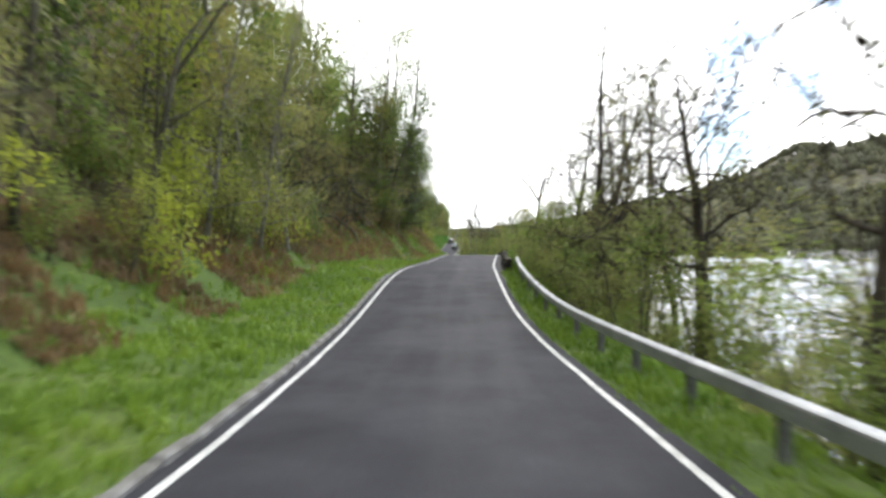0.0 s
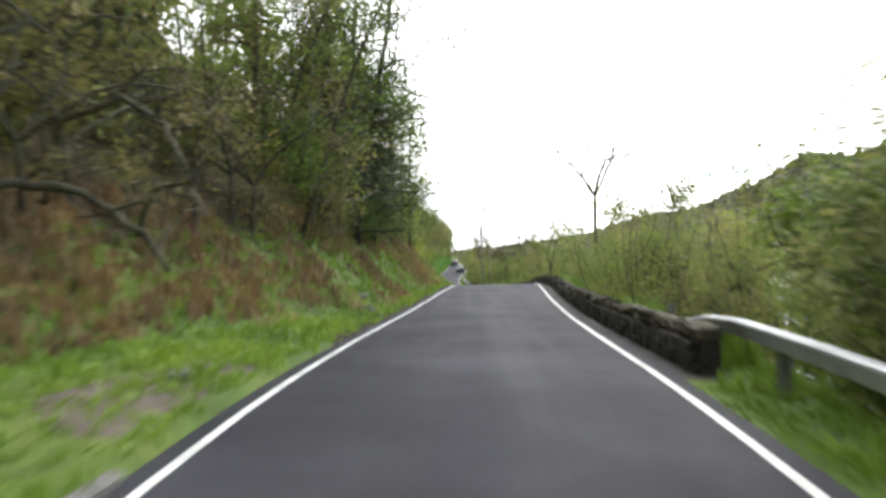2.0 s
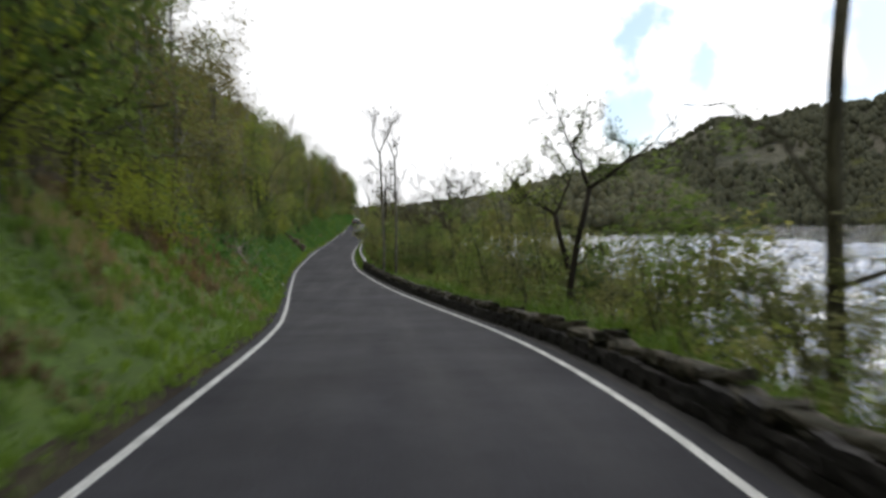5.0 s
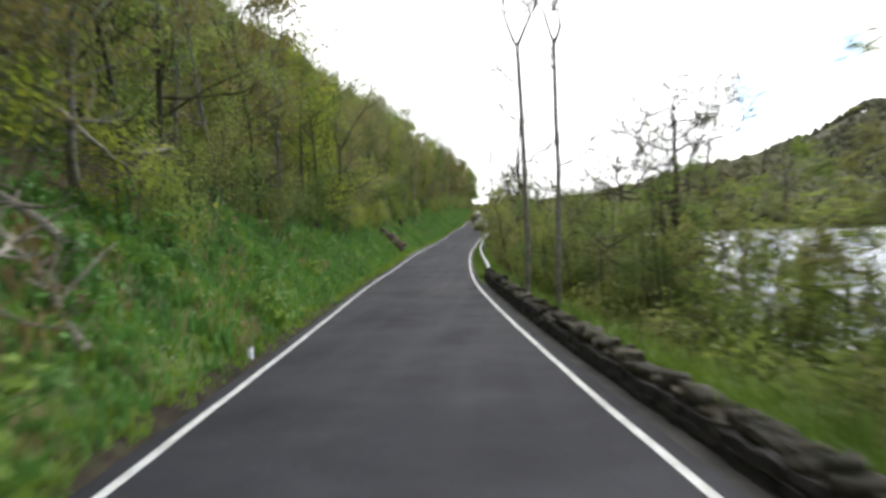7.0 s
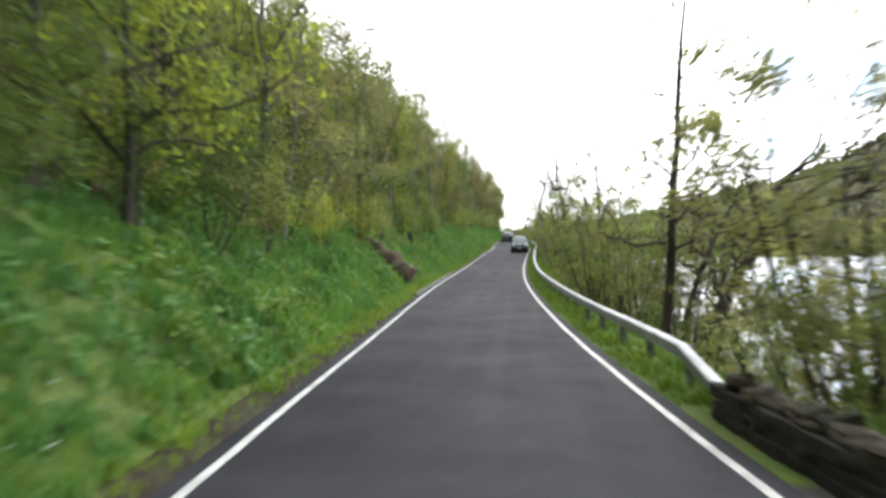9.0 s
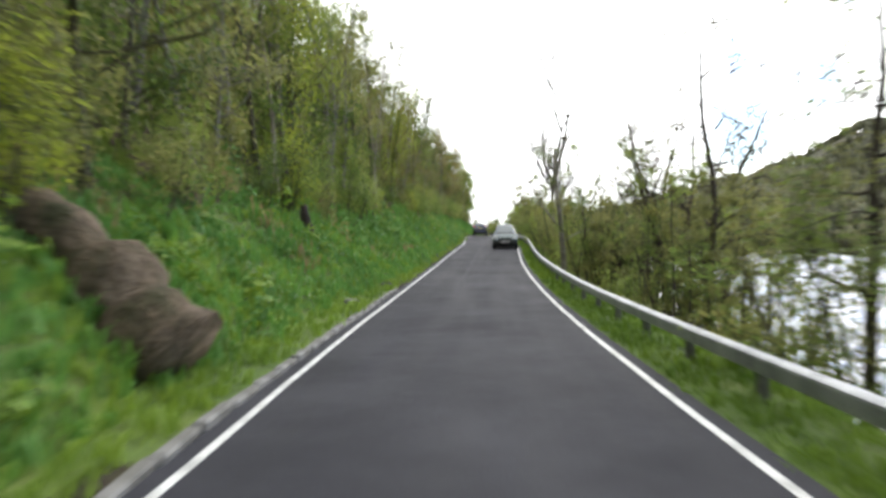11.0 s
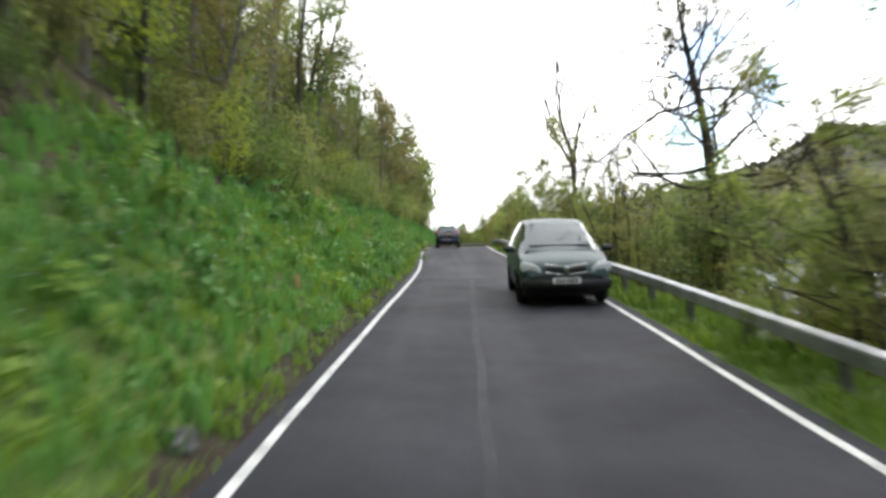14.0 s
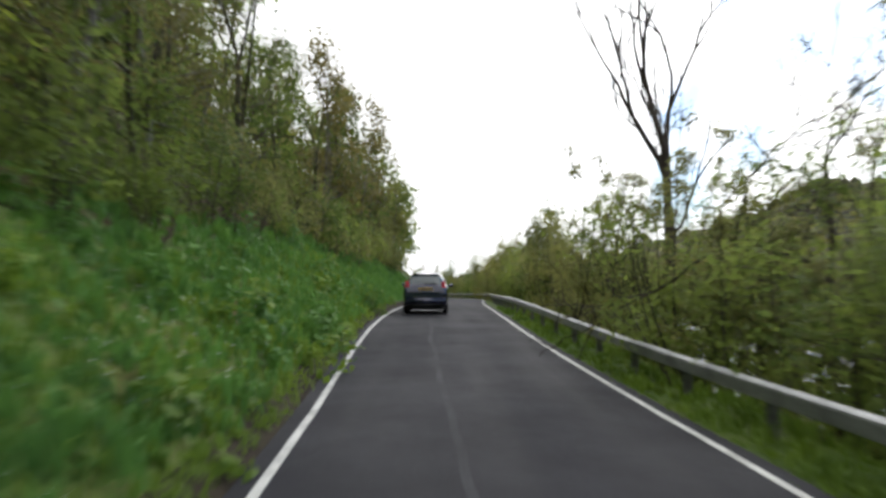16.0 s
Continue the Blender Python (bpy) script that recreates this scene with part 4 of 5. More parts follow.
def plant_shore():
    rng, behind = random.Random(33), []
    for row, (l, gap) in enumerate(((4.3, 1.8), (5.9, 2.1), (8.0, 3.0))):
        s = -8.0 + row
        while s < 300:
            q, y = s + rng.uniform(-0.6, 0.6), l + rng.uniform(-0.5, 0.5)
            thin = 0.42 if (-10 < q < 32 or 62 < q < 74) else (0.4, 0.2, 0.15)[row] if 86 <= q < 103 else (0.55, 0.25, 0.2)[row] if 74 <= q < 86 else ((0.75, 0.35, 0.2)[row] if 113 < q < 132 or 140 < q < 167 or 170 < q < 190 else 0.95)
            if rng.random() < thin and not (row and 19 < q < 33):
                k = THICKET[rng.randrange(4)] if row < 2 and q < 215 else MIDTHICKET[rng.randrange(3)]
                if 112 < q < 215 and row < 2 and rng.random() < 0.6:
                    k = TALLTHICKET[rng.randrange(3)]
                scale = rng.uniform(0.65, 1.15) * float(np.interp(q, [30, 38, 60, 74, 84, 96, 104, 114, 118, 135, 180, 190, 216], [0.9, 1.0, 1.0, 0.9, 0.8, 1.08, 1.12, 1.1, 1.12, 1.1, 1.0, 1.12, 1.1])) * (1 + 0.12 * row)
                turn, tilt = rng.uniform(0, 360), (rng.uniform(-13, 13), rng.uniform(-13, 13))
                if (row == 0 and 91.5 < q < 98.5) or 117.5 < q < 125.5:
                    pass   # gaps towards the water
                elif q > 215 or row == 2:
                    behind.append((k, stand(q, y, turn, scale, tilt)))
                else:
                    put(k, "dense young shrub in small olive leaves on the shore bank", "shrub", "shrubs along the shore", q, y, turn, scale, tilt=tilt)
            s += gap * rng.uniform(0.75, 1.3)
    s = -6.0
    while s < 300:
        q = s + rng.uniform(-1, 1)
        if not 68 < q < 92:
            put(SAPLING[rng.randrange(3)], "slim sapling with sparse small leaves", "tree", "saplings along the shore", q, rng.uniform(4.2, 7.5), rng.uniform(0, 360), rng.uniform(0.75, 1.1))
        s += rng.uniform(2.6, 4.6)
    for q, y, size in ((12.0, 7.2, 0.95), (21.0, 7.5, 1.1), (24.5, 6.4, 1.15), (29.5, 6.8, 1.25), (34.5, 6.6, 1.15), (39, 7.6, 0.9), (53, 9, 0.7), (92, 8.8, 0.85), (118, 6.3, 0.9), (127, 5.6, 0.95), (131, 7, 0.9), (139, 5.0, 0.95), (147, 5.4, 1.1), (153, 6.2, 1.2), (157, 6.4, 1.05), (161.5, 7.2, 1.1), (104, 9.6, 1.1), (108, 9.0, 1.2), (112, 8.2, 1.2), (116, 8.6, 1.15),
                       (166, 6.3, 0.85), (177, 6.8, 0.85), (194, 7.3, 0.8), (200, 6.8, 0.85), (203.5, 7.4, 1.15), (205.5, 9.2, 1.2), (207, 8.0, 0.8), (150.5, 5.2, 0.9), (152.2, 6.6, 1.0), (155.3, 5.0, 0.85), (224, 7, 0.8), (236, 6.5, 0.8), (250, 6.4, 0.8), (262, 6.6, 0.8), (276, 6.2, 0.8), (290, 5.8, 0.8)):
        put(ALDER[rng.randrange(4)], "tall alder with bare crooked limbs and few new leaves", "tree", "alders along the shore", q, y, rng.uniform(0, 360), size, tilt=(rng.uniform(-3, 3), rng.uniform(-3, 3)))
    join_plants("shore_thicket", "thicket of olive-leaved shrubs farther down the shore", "shrubs", behind)
    s, low = -4.0, []
    while s < 215:
        q = s + rng.uniform(-0.5, 0.5)
        low.append((LOWBUSH[rng.randrange(3)], stand(q, rng.uniform(4.0, 6.8), rng.uniform(0, 360), rng.uniform(0.7, 1.25))))
        if 58 < q < 101:
            low.append((LOWBUSH[rng.randrange(3)], stand(q + 0.5, rng.uniform(3.5, 4.8), rng.uniform(0, 360), rng.uniform(0.7, 1.0))))
        s += rng.uniform(0.9, 1.7) * (0.7 if 58 < q < 101 else 1)
    for k in range(18):
        low.append((LOWBUSH[k % 3], stand(84 + 1.15 * k + rng.uniform(-0.4, 0.4), rng.uniform(4.7, 6.5), rng.uniform(0, 360), rng.uniform(1.15, 1.6))))
    join_plants("low_bushes", "low leafy bushes along the foot of the shore bank", "bushes", low)
    for q, y, k in ((111.0, 7.7, 0), (113.6, 7.3, 1), (116.5, 7.6, 2)):
        put(TALLTHICKET[k], "leafy young tree on the shore bank", "tree", "young trees on the shore", q, y, rng.uniform(0, 360), rng.uniform(1.25, 1.4))
    # massed shrubs, each as tall as lifts its top to a given height over the road: from, to, step, top, kind, nearest
    dense = random.Random(83)
    for lo, hi, gap, top, kinds, near in ((3.5, 13.0, 1.5, 1.6, THICKET, 4.9), (13.0, 20.0, 2.0, 1.0, THICKET, 5.2), (28.0, 35.0, 1.2, 3.2, LEAFMASS, 4.9), (19.0, 26.0, 2.6, 1.5, THICKET, 5.2), (35.0, 50.0, 1.5, 2.1, LEAFMASS, 4.9), (50.0, 66.0, 1.2, 2.1, LEAFMASS, 4.9), (66.0, 79.0, 1.4, 2.0, [TALLTHICKET[0], LEAFMASS[0], LEAFMASS[1]], 5.2),
                                          (79.0, 81.5, 0.95, 2.5, LEAFMASS, 4.9), (81.5, 90.0, 1.0, 3.3, [TALLTHICKET[1], LEAFMASS[0], TALLTHICKET[2]], 5.0), (90.0, 97.5, 1.0, 3.5, TALLTHICKET, 5.0), (98.0, 106.0, 3.2, 2.3, TALLTHICKET, 5.0), (106.0, 112.0, 1.6, 3.0, LEAFMASS, 4.9), (112.0, 117.0, 1.7, 2.4, LEAFMASS, 4.6), (117.0, 128.0, 0.8, 0.42, THICKET, 4.8), (129.0, 134.0, 3.0, 3.0, LEAFMASS, 4.9), (146.0, 158.0, 2.2, 2.7, TALLTHICKET, 4.9),
                                          (158.0, 166.0, 3.4, 2.6, LEAFMASS, 4.9), (166.0, 206.0, 2.2, 2.7, LEAFMASS, 4.9)):
        q = lo
        while q < hi:
            y = dense.uniform(near, 6.2 if lo == 28 else 8.0)
            size = (top * dense.uniform(0.75, 1.15) - lie(q, y)) / (3.9 if kinds is THICKET else 4.8)
            put(kinds[dense.randrange(3)], "tall leafy shrub massed with others on the shore bank", "shrub", "shrubs along the shore", q, y, dense.uniform(0, 360), size, tilt=(dense.uniform(-7, 7), dense.uniform(-7, 7)))
            q += gap * dense.uniform(0.7, 1.3)
    q = 97.0
    while q < 113:
        put(LEAFMASS[dense.randrange(3)], "low leafy shrub spreading behind the wall", "shrub", "shrubs along the shore", q, dense.uniform(4.0, 5.4), dense.uniform(0, 360), dense.uniform(0.58, 0.76))
        q += dense.uniform(1.1, 1.7)
    infill = random.Random(71)
    for q, y in ((90.5, 7.0), (92.3, 6.3), (94.0, 7.2), (95.8, 6.4), (97.6, 7.0), (99.4, 6.2), (101.0, 7.1), (92.8, 5.2), (99.0, 4.9), (101.5, 5.1)):
        put(THICKET[infill.randrange(4)], "dense young shrub in small olive leaves on the shore bank", "shrub", "shrubs along the shore", q, y, infill.uniform(0, 360), infill.uniform(0.85, 1.0))
    s = 222.0
    while s < 334:
        put(MIDWOOD[rng.randrange(4)], "leafy young tree on the shore bank", "tree", "young trees on the shore", s, rng.uniform(4.2, 6.0) - (0.7 if s > 250 else 0), rng.uniform(0, 360), rng.uniform(0.5, 0.7))
        s += rng.uniform(2.4, 3.6)


def special_trees():
    put(branchy(201, "slim_bare_tree", 7.0, 1.15, 0.08, 5, 0.5, 0.2, 0.08, 0.5, bark=BIRCH), "tall slim bare tree behind the wall", "tree", "", 103.0, 3.0, 20)
    put(branchy(204, "slim_bare_tree", 6.4, 1.0, 0.07, 5, 0.45, 0.2, 0.08, 0.45, bark=BIRCH), "tall slim bare tree behind the wall", "tree", "", 100.0, 3.35, 200)
    put(branchy(209, "forked_bare_tree", 6.9, 2.7, 0.145, 4, 0.8, 0.12, 0.1, 0.55, stems=5), "leafless tree with steeply forked limbs", "tree", "", 69.5, 6.1, 60)
    oak = crooked(211, "spreading_alder_tree", 8.2, 0.2, 26, 5.4, 3, 0.42, leaves=4600, size=0.055, loose=0.06, lean=(0.02, 0), sway=0.05)
    put(oak, "large alder with crooked spreading limbs behind the guardrail", "tree", "", 184.0, 5.4, 0)
    put(oak, "large alder with crooked spreading limbs behind the guardrail", "tree", "", 171.0, 7.6, 120, 0.8)
    put(oak, "large alder with crooked spreading limbs behind the guardrail", "tree", "", 17.2, 5.9, 20, 0.9)
    put(oak, "airy alder with crooked spreading limbs behind the wall", "tree", "", 102.0, 6.5, 70, 0.9)
    put(branchy(215, "dead_forked_tree", 4.7, 3.0, 0.18, 4, 0.3, 0.14, 0.12, 0.6, bark=DARKWOOD, lean=(0.14, 0), stems=3), "dead forked tree standing above the shrubs", "tree", "", 213.5, 7.0, 30, 1.32)
    put(branchy(219, "forked_bare_tree", 3.4, 2.3, 0.115, 5, 0.5, 0.16, 0.1, 0.25, leaves=120, size=0.05, bark=BIRCH), "bare tree forking into crooked upright limbs", "tree", "", 159.8, 3.4, 100)
    trunk = crooked(223, "tall_alder_tree", 9.6, 0.13, 26, 3.0, 2, 0.3, leaves=1900, size=0.05, loose=0.05, sway=0.06)
    for s, l, a, k in ((7.7, 4.5, 130, 1.0), (25.0, 5.0, 0, 1.0), (27.0, 5.4, 90, 0.95), (26.3, 6.2, 200, 0.9), (31.5, 5.0, 40, 0.9), (29.2, 6.2, 150, 0.85), (33.8, 6.4, 260, 0.8), (23.0, 7.0, 310, 0.85), (124.0, 4.6, 10, 0.95)):
        put(trunk, "tall alder trunk with twisted side limbs", "tree", "", s, l, a, k, tilt=(0, 2))
    stem = [plant(231 + i, "tall_woodland_tree", 10.5, 0.13, clear=0.36, limbs=15, spread=2.6, twigs=3, leaves=1500, size=0.1, loose=0.2, leaf=(LEAF_OLIVE, LEAF_SPRING)[i], bark=(BIRCH, BARK)[i], wiggle=0.2) for i in range(2)]
    for s, l, a, lean in ((27.5, -6.8, 40, 6), (29.5, -7.6, 190, 3), (146, -7.4, 20, 2), (151, -6.9, 100, -3), (158.5, -7.2, 250, 4), (160, -8.6, 10, 0), (164.5, -6.7, 150, -2), (169, -7.8, 310, 5), (176.5, -7.0, 25, 1), (178, -8.4, 200, 3), (185, -7.3, 290, 2), (193, -6.2, 45, 5), (41, -8.2, 65, 8), (199, -6.8, 30, 7), (203, -7.6, 220, 2)):
        put(stem[int(a) % 2 if a % 20 else (0 if s < 165 else 1)], "tall bare-stemmed tree at the wood's edge", "tree", "wood on the hillside", s, l, a, 1.0, tilt=(0, lean))
    twin = branchy(241, "crooked_alder_tree", 3.6, 0.95, 0.085, 5, 0.7, 0.24, 0.03, 0.45, leaves=2200, size=0.06, loose=0.09, leaf=LEAF_SPRING, bark=ALDERBARK)
    put(twin, "dark crooked alder stem leaning by the wall", "tree", "", 76.0, 4.2, 0, 1.0, tilt=(0, 6))
    put(twin, "dark crooked alder stem leaning by the wall", "tree", "", 76.5, 4.8, 150, 0.95, tilt=(0, 9))
    crown = [plant(251 + i, "tall_leaning_tree", 12.5, 0.17, clear=0.24, limbs=34, spread=4.2, twigs=4, leaves=4200, size=0.1, loose=0.26, leaf=(LEAF_SPRING, LEAF_MOSS)[i], bark=BARK, wiggle=0.2) for i in range(2)]
    for s, l, k, a, lean, size in ((51.5, -6.0, 0, 0, 6, 1.0), (54.5, -5.4, 1, 70, 8, 1.05), (57.5, -6.2, 0, 200, 5, 1.12), (49.0, -7.4, 0, 120, 4, 0.9)):
        put(crown[k], "tall airy tree leaning out over the road", "tree", "wood on the hillside", s, l, 0, size, tilt=(0, lean))
    leaner = branchy(261, "leaning_alder_tree", 4.4, 1.9, 0.2, 4, 0.6, 0.2, 0.08, 0.4, leaves=700, size=0.055, loose=0.06, bark=ALDERBARK)
    for s, l, a, k, lean in ((125.6, 5.6, 0, 0.85, 30), (122.8, 6.2, 140, 0.62, 18)):
        put(leaner, "thick dark alder trunk leaning towards the water", "tree", "", s, l, 0 if lean > 20 else a, k, tilt=(0, lean))
    pale = plant(265, "pale_trunked_tree", 9.5, 0.115, clear=0.5, limbs=14, spread=2.4, twigs=3, leaves=1600, size=0.1, loose=0.2, leaf=LEAF_OLIVE, bark=DEADWOOD, wiggle=0.12)
    for s, l, a, k in ((172.0, -6.0, 0, 1.0), (171.2, -7.4, 80, 0.8), (175.5, -6.6, 200, 0.85), (153.6, -6.2, 120, 0.9), (178.5, -6.9, 300, 0.8)):
        put(pale, "tree with a bare pale trunk on the bank", "tree", "wood on the hillside", s, l, a, k, tilt=(0, 2))
    birch = plant(227, "birch_tree", 8.5, 0.08, clear=0.4, limbs=16, spread=1.9, twigs=4, leaves=1500, size=0.09, leaf=LEAF_SPRING, bark=BIRCH)
    for s, l, a in ((31, -7.2, 0), (60, -6.4, 50), (163, -6.6, 80), (166.5, -7.0, 170), (189, -6.6, 60), (197, -7.2, 10)):
        put(birch, "pale-barked birch on the bank", "tree", "birches on the bank", s, l, a, 1.0, tilt=(0, 4))


def blade_field(name, s0, s1, lo, hi, per_m2, height, width, mat, label, category, seed, blades=5, lift=0.0, where=None):
    """Tufts of blades over the ground between lo(s) and hi(s): one object."""
    g = np.random.default_rng(seed)
    V, Fc = [], []
    s = s0
    while s < s1:
        a, b = lo(s), hi(s)
        for _ in range(g.poisson(per_m2 * (b - a))):
            q, l = s + g.random(), a + (b - a) * g.random()
            if where and not where(q, l):
                continue
            p = ground(q, l, -0.03)
            hh = height * g.uniform(0.55, 1.3) * (1 + 0.5 * rough_at(q, l, 0.5, 12))
            for _k in range(blades):
                t = g.uniform(0, 6.283)
                dx, dy = math.cos(t), math.sin(t)
                out, w = g.uniform(0.1, 0.75) * hh, width * g.uniform(0.7, 1.3)
                i = len(V)
                x, y, z = p.x + g.normal(0, 0.06), p.y + g.normal(0, 0.06), p.z
                V += [(x - dy * w, y + dx * w, z), (x + dy * w, y - dx * w, z), (x + dx * out * 0.45 - dy * w * 0.7, y + dy * out * 0.45 + dx * w * 0.7, z + hh * 0.65),
                      (x + dx * out * 0.45 + dy * w * 0.7, y + dy * out * 0.45 - dx * w * 0.7, z + hh * 0.65), (x + dx * out, y + dy * out, z + hh * g.uniform(0.75, 1.0))]
                Fc += [(i, i + 1, i + 3, i + 2), (i + 2, i + 3, i + 4)]
        s += 1.0
    tagged(new(name, mesh_of(name, V, Fc, mat)), label, category, kind="stuff")


def low_growth():
    bank = lambda s: -EDGE - verge_width(s)
    blade_field("verge_grass", -2, 225, lambda s: max(bank(s) - 2.2, -6.2), lambda s: -EDGE - 0.12, 24, 0.2, 0.021, GRASS, "bright green grass of the verge and bank", "grass", 1, where=lambda q, l: (l > bank(q) - 0.5 or rough_at(q, l, 0.5, 35) > -0.12) if q < 36 else l < -EDGE - 0.15 - 0.3 * rough_at(q, 0, 0.9, 50))
    blade_field("verge_grass", 36, 215, lambda s: -EDGE - 0.34, lambda s: -EDGE - 0.06, 60, 0.11, 0.013, GRASS, "ragged grass fringe hanging over the asphalt edge", "grass", 11, blades=4, where=lambda q, l: rough_at(q, l, 1.3, 51) > -0.3 and not 134 < q < 152)
    blade_field("verge_grass", -2, 225, lambda s: EDGE + (0.62 if 32 < s < 114 else 0.12), lambda s: 4.3, 22, 0.2, 0.02, GRASS, "bright green grass of the lakeside verge", "grass", 2, where=lambda q, l: l > 3.2 or not 38 < q < 108)
    blade_field("verge_grass", -2, 215, lambda s: EDGE + 0.02, lambda s: EDGE + 0.5, 70, 0.1, 0.012, GRASS, "short grass fringe along the asphalt edge", "grass", 13, blades=4, where=lambda q, l: not 33 < q < 114 and rough_at(q, l, 1.3, 54) > -0.35 + 0.9 * max(0, 0.25 - (l - EDGE)))
    blade_field("verge_grass", 34, 112, lambda s: 2.82, lambda s: 3.5, 40, 0.52, 0.014, GRASS, "rank grass growing up behind the stone wall", "grass", 12, blades=4, where=lambda q, l: rough_at(q, l, 0.7, 53) > -0.25)
    blade_field("dead_grass", 20, 100, lambda s: bank(s) - 2.6, lambda s: min(bank(s) + 0.5, -EDGE - 0.3), 22, 0.26, 0.014, DRYGRASS, "straw-coloured dead grass among the green of the bank", "grass", 14, blades=5, where=lambda q, l: rough_at(q, l, 0.6, 36) > 0.02)
    blade_field("bank_herbs", 82, 250, lambda s: bank(s) - 2.9, lambda s: min(bank(s) + 0.05, -EDGE - 0.3), 30, 0.27, 0.03, HERB, "lush broad-leaved herbs covering the bank", "herbs", 3, blades=4)
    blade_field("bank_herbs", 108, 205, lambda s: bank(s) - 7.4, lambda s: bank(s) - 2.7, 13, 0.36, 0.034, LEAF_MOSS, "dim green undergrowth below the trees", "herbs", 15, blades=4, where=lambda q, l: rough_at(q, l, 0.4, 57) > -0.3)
    blade_field("dead_bracken", 4, 66, lambda s: bank(s) - 2.6, lambda s: bank(s) + 0.2, 34, 0.3, 0.026, BRACKEN, "rust-brown dead bracken along the bank's foot", "bracken", 4, blades=5, where=lambda q, l: rough_at(q, l, 0.45, 31) + 0.22 * (bank(q) - 0.9 - l) > (-0.3 if q < 40 else 0.0))
    blade_field("dead_bracken", 68, 96, lambda s: bank(s) - 2.6, lambda s: bank(s) - 0.7, 9, 0.36, 0.028, BRACKEN, "tawny patches of dead bracken on the bank", "bracken", 6, blades=5, where=lambda q, l: rough_at(q, l, 0.35, 33) > 0.0)
    blade_field("dead_bracken", 56, 200, lambda s: bank(s) - 3.3, lambda s: bank(s) - 0.6, 7, 0.34, 0.026, BRACKEN, "tawny patches of dead bracken on the bank", "bracken", 5, blades=4, where=lambda q, l: rough_at(q, l, 0.22, 32) > 0.22)
    g = np.random.default_rng(8)
    V, Fc = [], []
    for _ in range(5200):
        q = g.uniform(88, 205)
        l = bank(q) - g.uniform(0.1, 2.8)
        if rough_at(q, l, 0.8, 40) < 0.16:
            continue
        p = ground(q, l, g.uniform(0.16, 0.3))
        r = g.uniform(0.012, 0.024)
        i = len(V)
        for k in range(6):
            a = k * math.pi / 3
            rr = r * (1 if k % 2 else 0.45)
            V.append((p.x + rr * math.cos(a), p.y + rr * math.sin(a) * 0.8, p.z + (0.006 if k % 2 else 0) + 0.5 * rr * math.sin(a)))
        Fc.append(tuple(range(i, i + 6)))
    tagged(new("wild_flowers", mesh_of("wild_flowers", V, Fc, PETAL)), "small white wild flowers among the herbs", "flowers", kind="stuff")


def limb_thing(name, label, category, s, l, h, points, radius, mat, seed, twigs=0):
    """A fallen stem or branch through points given in metres from its base: across, along, up."""
    rng = random.Random(seed)
    V, Fc = [], []
    pts = [Vector(p) for p in points]
    fine = []
    for a, b in zip(pts, pts[1:]):
        for k in range(4):
            w = min(0.02, radius * 0.25)
            fine.append(a.lerp(b, k / 4) + Vector((rng.gauss(0, w), rng.gauss(0, w), rng.gauss(0, w))))
    fine.append(pts[-1])
    tube(V, Fc, fine, [radius * (1 - 0.55 * i / len(fine)) * (rng.uniform(0.88, 1.1) if radius < 0.3 else rng.uniform(0.66, 1.12)) for i in range(len(fine))], 9)
    Fc.append(tuple(range(8, -1, -1)))
    ob = thing(name, label, category, m=Matrix.Translation(ground(s, l, h)) @ Matrix.Rotation(heading(s), 4, "Z"))
    part("stem", mesh_of("stem", V, Fc, mat, True), ob)
    for k in range(twigs):
        V, Fc = [], []
        p = fine[rng.randrange(2, len(fine))]
        tw = shoot(rng, p, Vector((rng.gauss(0, 1), rng.gauss(0, 1), rng.uniform(0.1, 1.0))).normalized(), rng.uniform(0.4, 1.1), 4, 0.3, 0)
        tube(V, Fc, tw, [radius * 0.4, radius * 0.34, radius * 0.26, radius * 0.18, 0.004], 5)
        part("twig", mesh_of("twig", V, Fc, mat, True), ob)


